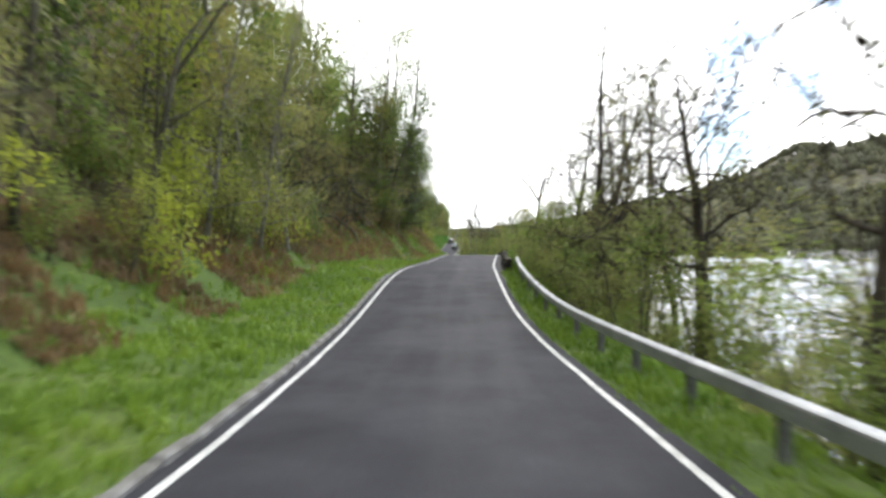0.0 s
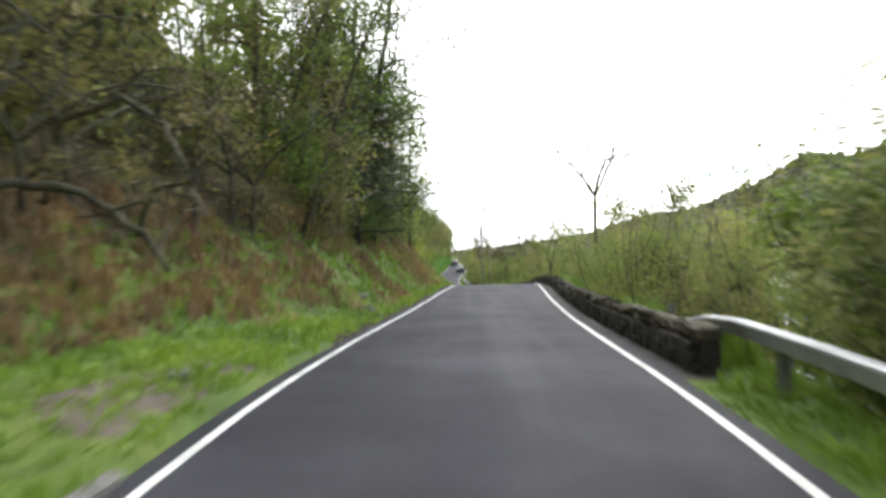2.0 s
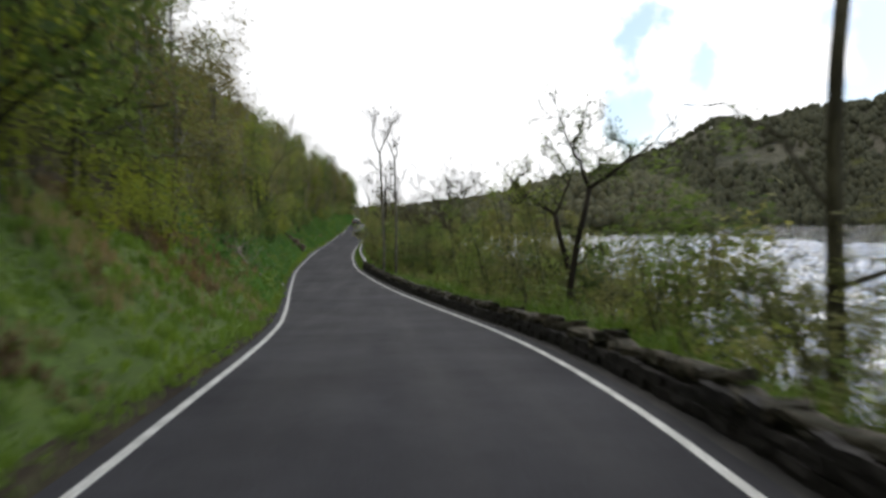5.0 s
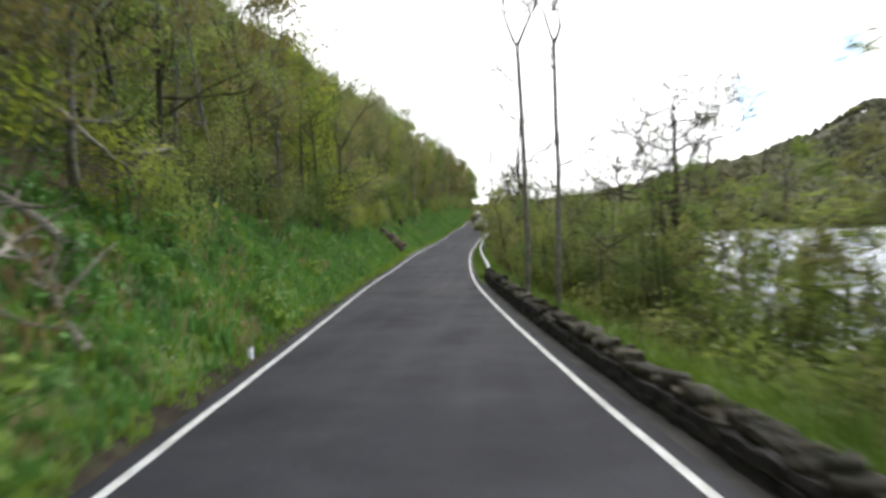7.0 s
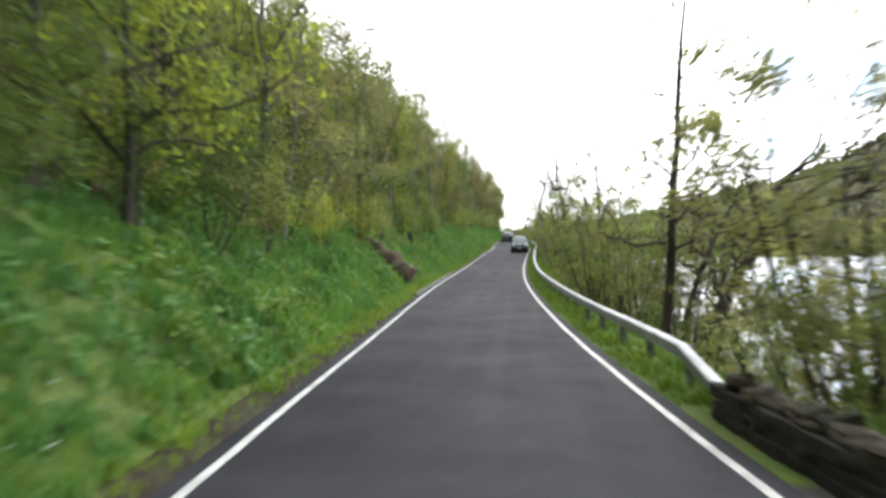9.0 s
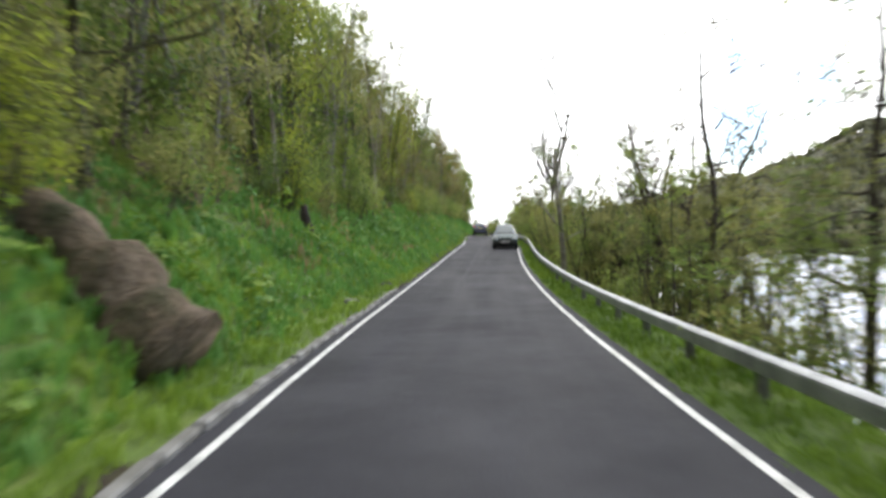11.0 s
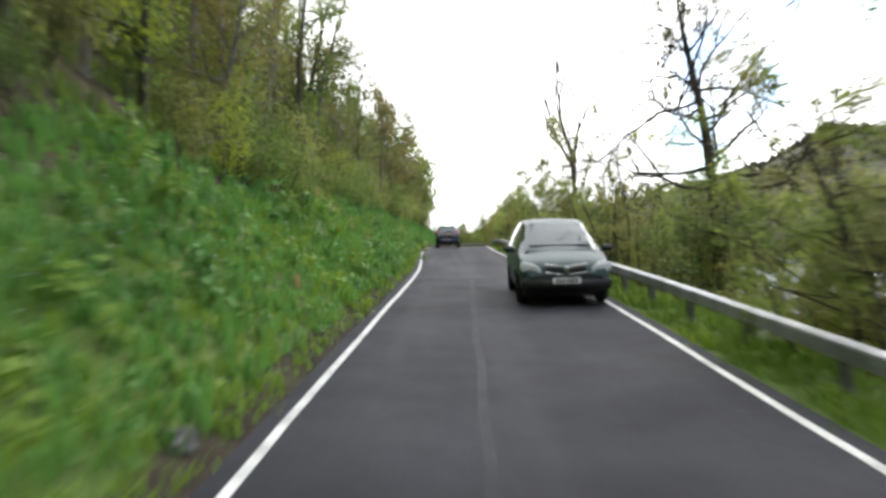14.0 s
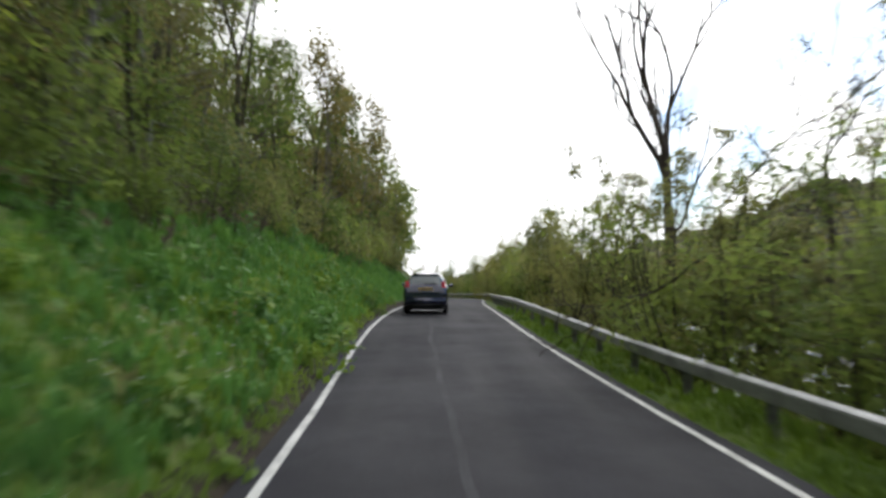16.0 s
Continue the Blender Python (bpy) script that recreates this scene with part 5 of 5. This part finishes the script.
def bank_things():
    limb_thing("fallen_log", "dark fallen log lying down the grassy bank", "log", 137.2, -3.0, 0.25, [(0, 0, 0), (-0.7, 0.3, 0.7), (-1.4, 0.6, 1.25), (-2.3, 0.9, 1.8)], 0.66, LOGBARK, 1, 3)
    limb_thing("dead_branch", "bleached dead branch tangle lying on the bank", "branch", 89.4, -3.1, 0.12, [(0, 0, 0), (-0.5, 0.5, 0.55), (-0.9, 0.9, 0.8), (-1.6, 1.1, 1.5)], 0.065, DEADWOOD, 2, 14)
    limb_thing("dead_branch", "long pale dead branch on the slope", "branch", 91.8, -4.2, 0.25, [(0, 0, 0), (-0.7, -0.6, 0.75), (-1.5, -1.3, 1.6)], 0.08, DEADWOOD, 3, 9)
    limb_thing("dead_branch", "bleached dead branch tangle lying on the bank", "branch", 88.2, -3.4, 0.15, [(0, 0, 0), (-0.4, 0.7, 0.5), (-0.5, 1.5, 0.7)], 0.06, DEADWOOD, 4, 12)
    limb_thing("arching_branch", "thick bare branch arching out of the bank", "branch", 36.0, -6.2, 0.3, [(0, 0, 0), (0.6, -0.6, 1.1), (1.6, -0.9, 1.3), (2.3, -1.2, 0.9), (2.7, -1.6, 0.3)], 0.06, BARK, 5, 14)
    limb_thing("arching_branch", "thick bare branch arching out of the bank", "branch", 38.0, -5.8, 0.2, [(0, 0, 0), (0.5, -0.5, 0.7), (1.3, -1.0, 0.8), (1.9, -1.8, 0.2)], 0.055, BARK, 6, 12)
    limb_thing("arching_branch", "long dark root arching over the brown bank", "branch", 34.6, -6.6, 0.1, [(0, 0, 0), (0.5, 0.5, 0.35), (1.2, 1.0, 0.25), (1.9, 1.3, -0.35), (2.2, 1.5, -0.9)], 0.085, BARK, 15, 5)
    limb_thing("arching_branch", "thick dark branch reaching over the bank", "branch", 32.8, -7.2, 0.8, [(0, 0, 0), (0.6, 0.3, 0.5), (1.4, 0.8, 0.55), (2.0, 1.3, 1.0)], 0.075, BARK, 16, 6)
    limb_thing("tree_stump", "dark broken tree stump on the green bank", "stump", 151.0, -4.6, 0, [(0, 0, -0.2), (-0.05, 0, 0.4), (-0.15, 0.05, 0.9)], 0.2, DARKWOOD, 7)
    limb_thing("fallen_branch", "pale fallen branch high on the wooded bank", "branch", 96.0, -4.6, 1.6, [(0, -1.2, 0), (-0.1, 0, 0.15), (-0.2, 1.6, 0.35)], 0.05, DEADWOOD, 8, 5)
    limb_thing("fallen_branch", "pale fallen branch high on the wooded bank", "branch", 93.0, -4.4, 1.4, [(0, -1.2, 0.5), (-0.1, 0, 0.25), (-0.2, 1.9, -0.1)], 0.05, DEADWOOD, 9, 5)
    rng = random.Random(12)
    for s, l, k in ((152.5, -2.62, 0.22), (153.6, -2.75, 0.14), (27.0, -2.75, 0.16), (33.0, -3.0, 0.2), (20.4, -2.7, 0.13), (147.0, -2.7, 0.2), (171.0, -2.55, 0.18), (120.0, -2.5, 0.14), (44.0, -2.9, 0.25), (45.5, -3.3, 0.2)):
        thing("roadside_stone", "rough grey stone at the road's edge", "stone", "stones at the road's edge", m=Matrix.Translation(ground(s, l, k * 0.15)) @ pose(0, 0, 0, 10, 5, rng.uniform(0, 360)),
              me=stone_mesh(rng, k * 1.5, k, k * 0.8, KERB, 2))
    post = thing("marker_post", "low white painted marker post at the asphalt edge", "marker post", m=Matrix.Translation(along(93.2, -2.36)))
    bm = bmesh.new()
    bmesh.ops.create_cone(bm, cap_ends=True, segments=12, radius1=0.05, radius2=0.042, depth=0.4, matrix=Matrix.Translation((0, 0, 0.02)))
    part("shaft", bm_mesh("shaft", bm, WHITEPOST), post)
    part("cap", block("cap", -0.04, 0.04, -0.04, 0.04, 0.212, 0.232, KERB, 0.01), post, "grey worn cap")
    tagged(new("gravel_patch", gravel_patch()), "worn gravel pull-in beside the asphalt", "gravel", kind="structure")


def gravel_patch():
    V, Fc = [], []
    ns, nl = 16, 8
    for i in range(ns + 1):
        for j in range(nl + 1):
            s = 30.6 + 3.9 * i / ns
            w = (1.5 + 0.5 * rough_at(s, 0, 0.8, 60)) * math.sin(math.pi * i / ns) ** 0.5
            l = -EDGE - 0.25 - 0.25 * rough_at(s, 3, 0.8, 61) - w * j / nl
            rim = min(i, ns - i, j, nl - j)
            V.append(ground(s, l, -0.05 if rim == 0 else 0.025 * min(1, rim / 2)))
    for i in range(ns):
        for j in range(nl):
            a = i * (nl + 1) + j
            Fc.append((a, a + nl + 1, a + nl + 2, a + 1))
    return mesh_of("gravel_patch", V, Fc, GRAVEL, True)


# ---- cars ----
def wheel(parent, x, y, r, w):
    """Tyre, rim with spokes and hub; axle along x."""
    out = 1 if x > 0 else -1
    bm = bmesh.new()
    prof = [(-w / 2, r * 0.66), (-w / 2, r * 0.9), (-w / 2 + 0.03, r * 0.985), (0, r), (w / 2 - 0.03, r * 0.985), (w / 2, r * 0.9), (w / 2, r * 0.66)]
    n, rings = 28, []
    for k in range(n):
        a = 2 * math.pi * k / n
        rings.append([bm.verts.new((px, pr * math.cos(a), pr * math.sin(a))) for px, pr in prof])
    for k in range(n):
        for j in range(len(prof) - 1):
            bm.faces.new((rings[k][j], rings[k][j + 1], rings[(k + 1) % n][j + 1], rings[(k + 1) % n][j]))
    holder = part("wheel", bm_mesh("tyre", bm, RUBBER), parent, m=Matrix.Translation((x, y, r)))
    bm = bmesh.new()
    bmesh.ops.create_cone(bm, cap_ends=True, segments=28, radius1=r * 0.67, radius2=r * 0.67, depth=w * 0.55, matrix=Matrix.Translation((out * -w * 0.12, 0, 0)) @ Matrix.Rotation(math.pi / 2, 4, "Y"))
    part("rim_well", bm_mesh("rim_well", bm, BLACKPLASTIC, False), holder)
    bm = bmesh.new()
    for k in range(7):
        m = Matrix.Rotation(2 * math.pi * k / 7, 4, "X") @ Matrix.Translation((out * w * 0.3, 0, r * 0.34))
        bmesh.ops.create_cube(bm, size=1, matrix=m @ Matrix.Diagonal((0.03, r * 0.16, r * 0.62, 1)))
    bmesh.ops.create_cone(bm, cap_ends=True, segments=16, radius1=r * 0.16, radius2=r * 0.14, depth=0.05, matrix=Matrix.Translation((out * w * 0.31, 0, 0)) @ Matrix.Rotation(math.pi / 2, 4, "Y"))
    part("rim", bm_mesh("rim", bm, ALLOY, False), holder)


def shell(stations, width, arches):
    """Half cross-sections along the car: stations hold (y, sill z, belt z, roof z, body half-width factor, roof half-width).
    Returns the points of each section from the sill up to the middle of the roof."""
    rows = []
    for y, sill, belt, roof, bw, rw in stations:
        hw = width / 2 * bw
        sec = [(hw * 0.90, sill), (hw * 0.985, sill + 0.14), (hw, sill + (belt - sill) * 0.55), (hw * 0.985, belt - 0.05), (hw * 0.955, belt)]
        if roof > belt + 0.06:
            sec += [(hw * 0.955 + (rw - hw * 0.955) * 0.5, belt + (roof - belt) * 0.52), (rw, roof - 0.075), (rw * 0.86, roof - 0.02), (rw * 0.45, roof), (0, roof + 0.008)]
        else:
            sec += [(hw * 0.90, belt + 0.015), (hw * 0.82, belt + 0.03), (hw * 0.6, belt + 0.045), (hw * 0.3, belt + 0.055), (0, belt + 0.06)]
        rows.append([(x, y, z) for x, z in sec])
    return rows


def car_from(rows, pick, paint, root, arches, r):
    """Sorts the shell's faces into meshes by pick(i, j), on both sides."""
    groups = {}
    for i in range(len(rows) - 1):
        for j in range(len(rows[0]) - 1):
            for side in (1, -1):
                q = [rows[i][j], rows[i + 1][j], rows[i + 1][j + 1], rows[i][j + 1]]
                cy = sum(p[1] for p in q) / 4
                cz = sum(p[2] for p in q) / 4
                if j < 2 and any(abs(cy - a) < r * 1.12 for a in arches) and cz < r * 1.75:
                    continue
                q = [(x * side, y, z) for x, y, z in q]
                if side < 0:
                    q.reverse()
                key = pick(i, j)
                if key not in ("windscreen", "rear_window", "body"):
                    key = (key, side)
                groups.setdefault(key, []).append(q)
    for key, quads in groups.items():
        name = key if isinstance(key, str) else key[0]
        V, Fc, seen = [], [], {}
        for q in quads:
            idx = []
            for p in q:
                kk = tuple(round(c, 4) for c in p)
                if kk not in seen:
                    seen[kk] = len(V)
                    V.append(p)
                idx.append(seen[kk])
            idx = list(dict.fromkeys(idx))
            if len(idx) > 2:
                Fc.append(tuple(idx))
        part(name, mesh_of(name, V, Fc, paint if name == "body" else CARGLASS, True), root, "" if name == "body" else "dark tinted glass")


def cap(name, pts, mat, root, label=""):
    V = [Vector(p) for p in pts]
    part(name, mesh_of(name, V, [tuple(range(len(V)))], mat), root, label)


def lens(name, x0, x1, y, z0, z1, mat, root, label, slant=0.0, depth=0.07, lean=0.0):
    """A rounded lamp: slant lifts its outer end."""
    bm = bmesh.new()
    bmesh.ops.create_cube(bm, size=1.0)
    bmesh.ops.subdivide_edges(bm, edges=bm.edges[:], cuts=3, use_grid_fill=True)
    for v in bm.verts:
        u, w = v.co.x * 2, v.co.z * 2
        k = 1 - 0.16 * u * u * w * w
        v.co = Vector(((x0 + x1) / 2 + u * (x1 - x0) / 2 * (1 - 0.12 * w * w), y + v.co.y * depth - lean * abs(u + (1 if x0 + x1 > 0 else -1)) * 0.5, (z0 + z1) / 2 + w * (z1 - z0) / 2 * k * (1 - 0.25 * u * u) + slant * u * (1 if x0 + x1 > 0 else -1)))
    part(name, bm_mesh(name, bm, mat), root, label)


def plate(root, y, z, mat, facing, label):
    p = part("number_plate", block("number_plate", -0.26, 0.26, y - 0.008, y + 0.008, z - 0.055, z + 0.055, mat, 0.006), root, label)
    x = -0.2
    for w in (0.05, 0.05, 0.05, 0.05, 0.05, 0.05, 0.05):
        part("bar", block("bar", x, x + w * 0.8, y + facing * 0.009, y + facing * 0.012, z - 0.038, z + 0.038, PLATEBAR, 0), p)
        x += w + (0.02 if abs(x + 0.0) < 0.04 else 0.006)


def mirror_of(root, side, y, z, x, paint):
    bm = bmesh.new()
    bmesh.ops.create_uvsphere(bm, u_segments=14, v_segments=8, radius=1.0, matrix=Matrix.Translation((side * x, y, z)) @ Matrix.Diagonal((0.115, 0.075, 0.075, 1)))
    arm = part("door_mirror", bm_mesh("door_mirror", bm, paint), root)
    part("mirror_foot", block("mirror_foot", min(side * (x - 0.17), side * (x - 0.06)), max(side * (x - 0.17), side * (x - 0.06)), y - 0.03, y + 0.03, z - 0.07, z - 0.02, BLACKPLASTIC, 0.01), arm)


def hatchback(m):
    """Front towards +y, origin on the road under its middle."""
    root = thing("hatchback_car", "small navy-blue hatchback car seen from behind on the road", "car", m=m)
    st = [(-1.95, 0.42, 0.74, 0.74, 0.86, 0.5), (-1.90, 0.30, 0.92, 0.92, 0.93, 0.55), (-1.80, 0.27, 0.97, 1.07, 0.97, 0.67), (-1.62, 0.25, 0.99, 1.25, 0.99, 0.63), (-1.42, 0.24, 1.0, 1.40, 1.0, 0.585),
          (-1.15, 0.24, 0.99, 1.45, 1.0, 0.585), (-0.6, 0.23, 0.975, 1.49, 1.0, 0.575), (0.0, 0.23, 0.955, 1.485, 1.0, 0.575), (0.35, 0.23, 0.945, 1.44, 1.0, 0.57), (0.75, 0.23, 0.935, 1.22, 1.0, 0.62),
          (1.05, 0.23, 0.93, 1.0, 0.995, 0.7), (1.35, 0.24, 0.88, 0.88, 0.98, 0.5), (1.7, 0.26, 0.79, 0.79, 0.94, 0.5), (1.92, 0.32, 0.66, 0.66, 0.86, 0.5), (1.98, 0.40, 0.56, 0.56, 0.78, 0.5)]
    rows = shell(st, 1.72, None)

    def pick(i, j):
        if 3 <= i <= 8 and j in (4, 5):
            return "side_window"
        if i in (8, 9) and j >= 5:
            return "windscreen"
        if i in (2, 3) and j >= 6:
            return "rear_window"
        return "body"

    car_from(rows, pick, NAVY, root, (-1.25, 1.24), 0.3)
    cap("tail_panel", [rows[0][j] for j in range(len(rows[0]))] + [(-x, y, z) for x, y, z in reversed(rows[0][:-1])], NAVY, root)
    cap("nose_panel", [(-x, y, z) for x, y, z in rows[-1]] + [p for p in reversed(rows[-1][:-1])], BLACKPLASTIC, root)
    part("underbody", block("underbody", -0.76, 0.76, -1.8, 1.8, 0.17, 0.32, BLACKPLASTIC, 0.03), root)
    part("rear_bumper", block("rear_bumper", -0.78, 0.78, -2.0, -1.84, 0.33, 0.60, NAVY, 0.05, 3), root)
    part("bumper_insert", block("bumper_insert", -0.6, 0.6, -2.012, -1.9, 0.27, 0.38, BLACKPLASTIC, 0.03, 2), root, "black lower bumper")
    part("spoiler", block("spoiler", -0.54, 0.54, -1.5, -1.36, 1.385, 1.425, NAVY, 0.015, 2), root)
    part("rear_wiper", block("rear_wiper", -0.05, 0.42, -1.84, -1.81, 1.06, 1.085, BLACKPLASTIC, 0.008), root)
    for side in (1, -1):
        lens("tail_lamp", side * 0.69 - 0.075, side * 0.69 + 0.075, -1.83, 0.84, 1.18, REDLENS, root, "tall red tail lamp", 0.0, 0.12)
        lens("headlamp", side * 0.62 - 0.16, side * 0.62 + 0.16, 1.80, 0.62, 0.78, CLEARLENS, root, "clear headlamp", 0.03, 0.16, 0.05)
        mirror_of(root, side, 0.72, 1.0, 0.96, NAVY)
        wheel(root, side * 0.75, -1.25, 0.3, 0.2)
        wheel(root, side * 0.75, 1.24, 0.3, 0.2)
    plate(root, -1.93, 0.87, YELLOWPLATE, -1, "yellow rear number plate")
    return root


def people_carrier(m):
    """Front towards +y, origin on the road under its middle."""
    root = thing("people_carrier_car", "dark green people carrier with chrome grille coming along the road", "car", m=m)
    st = [(-2.14, 0.42, 0.8, 0.8, 0.88, 0.5), (-2.10, 0.30, 1.0, 1.0, 0.95, 0.55), (-2.03, 0.27, 1.02, 1.42, 0.97, 0.60), (-1.88, 0.25, 1.02, 1.60, 0.99, 0.59), (-1.5, 0.24, 1.01, 1.65, 1.0, 0.6), (-0.6, 0.23, 1.0, 1.675, 1.0, 0.605),
          (0.15, 0.23, 0.985, 1.655, 1.0, 0.60), (0.42, 0.23, 0.98, 1.59, 1.0, 0.605), (0.85, 0.23, 0.975, 1.32, 1.0, 0.66), (1.22, 0.23, 0.97, 1.045, 1.0, 0.72), (1.5, 0.24, 0.925, 0.925, 0.99, 0.5), (1.8, 0.25, 0.84, 0.84, 0.965, 0.5),
          (2.0, 0.27, 0.76, 0.76, 0.92, 0.5), (2.1, 0.31, 0.66, 0.66, 0.85, 0.5), (2.15, 0.36, 0.56, 0.56, 0.78, 0.5)]
    rows = shell(st, 1.76, None)

    def pick(i, j):
        if 3 <= i <= 7 and j in (4, 5):
            return "side_window"
        if i in (7, 8) and j >= 5:
            return "windscreen"
        if i == 2 and j >= 6:
            return "rear_window"
        return "body"

    car_from(rows, pick, GREEN, root, (-1.36, 1.34), 0.32)
    cap("tail_panel", [rows[0][j] for j in range(len(rows[0]))] + [(-x, y, z) for x, y, z in reversed(rows[0][:-1])], GREEN, root)
    cap("nose_panel", [(-x, y, z) for x, y, z in rows[-1]] + [p for p in reversed(rows[-1][:-1])], BLACKPLASTIC, root)
    part("underbody", block("underbody", -0.78, 0.78, -1.95, 1.95, 0.17, 0.34, BLACKPLASTIC, 0.03), root)
    part("front_bumper", block("front_bumper", -0.83, 0.83, 1.92, 2.19, 0.26, 0.58, BLACKPLASTIC, 0.07, 3), root, "dark lower front bumper")
    part("scuttle", block("scuttle", -0.68, 0.68, 1.17, 1.27, 1.0, 1.035, BLACKPLASTIC, 0.01), root)
    for side in (1, -1):
        lens("headlamp", side * 0.66 - 0.19, side * 0.66 + 0.19, 2.03, 0.59, 0.83, CLEARLENS, root, "large clear headlamp", 0.045, 0.2, 0.1)
        lens("grille_opening", side * 0.2 - 0.17, side * 0.2 + 0.17, 2.12, 0.64, 0.75, BLACKPLASTIC, root, "black grille opening", 0.02, 0.05)
        lens("grille_bar", side * 0.21 - 0.2, side * 0.21 + 0.2, 2.11, 0.755, 0.79, CHROME, root, "chrome grille bar", 0.025, 0.07)
        lens("grille_bar", side * 0.21 - 0.19, side * 0.21 + 0.19, 2.12, 0.61, 0.635, CHROME, root, "chrome grille bar", 0.03, 0.07)
        lens("tail_lamp", side * 0.70 - 0.06, side * 0.70 + 0.06, -2.06, 0.72, 1.06, REDLENS, root, "red tail lamp", 0, 0.1)
        mirror_of(root, side, 0.95, 1.06, 0.99, BLACKPLASTIC)
        wheel(root, side * 0.77, -1.36, 0.32, 0.2)
        wheel(root, side * 0.77, 1.34, 0.32, 0.2)
        part("wiper", block("wiper", side * 0.3 - 0.3, side * 0.3 + 0.3, 1.1, 1.13, 1.125, 1.14, BLACKPLASTIC, 0.005), root)
    lens("emblem", -0.06, 0.06, 2.14, 0.65, 0.77, CHROME, root, "round chrome emblem", 0, 0.04)
    plate(root, 2.2, 0.49, WHITEPLATE, 1, "white front number plate")
    return root


# ---- placing the things ----
stone_wall(33.8, 113.4)
hatchback(frame_at(218.4, -0.65, 0.004) @ Matrix.Diagonal((0.95, 1, 1.02, 1)))
people_carrier(frame_at(181.6, 1.2, 0.004) @ Matrix.Rotation(math.pi, 4, "Z") @ Matrix.Diagonal((0.95, 1, 0.93, 1)))
bank_things()
special_trees()
plant_shore()
plant_hillside()
plant_upper_hill()
plant_clumps()
low_growth()
kerb_run(-6.0, 30.0, -EDGE - 0.03, "worn grey concrete kerb half buried in grass")
kerb_run(134.0, 152.0, -EDGE - 0.05, "worn grey concrete kerb half buried in grass")
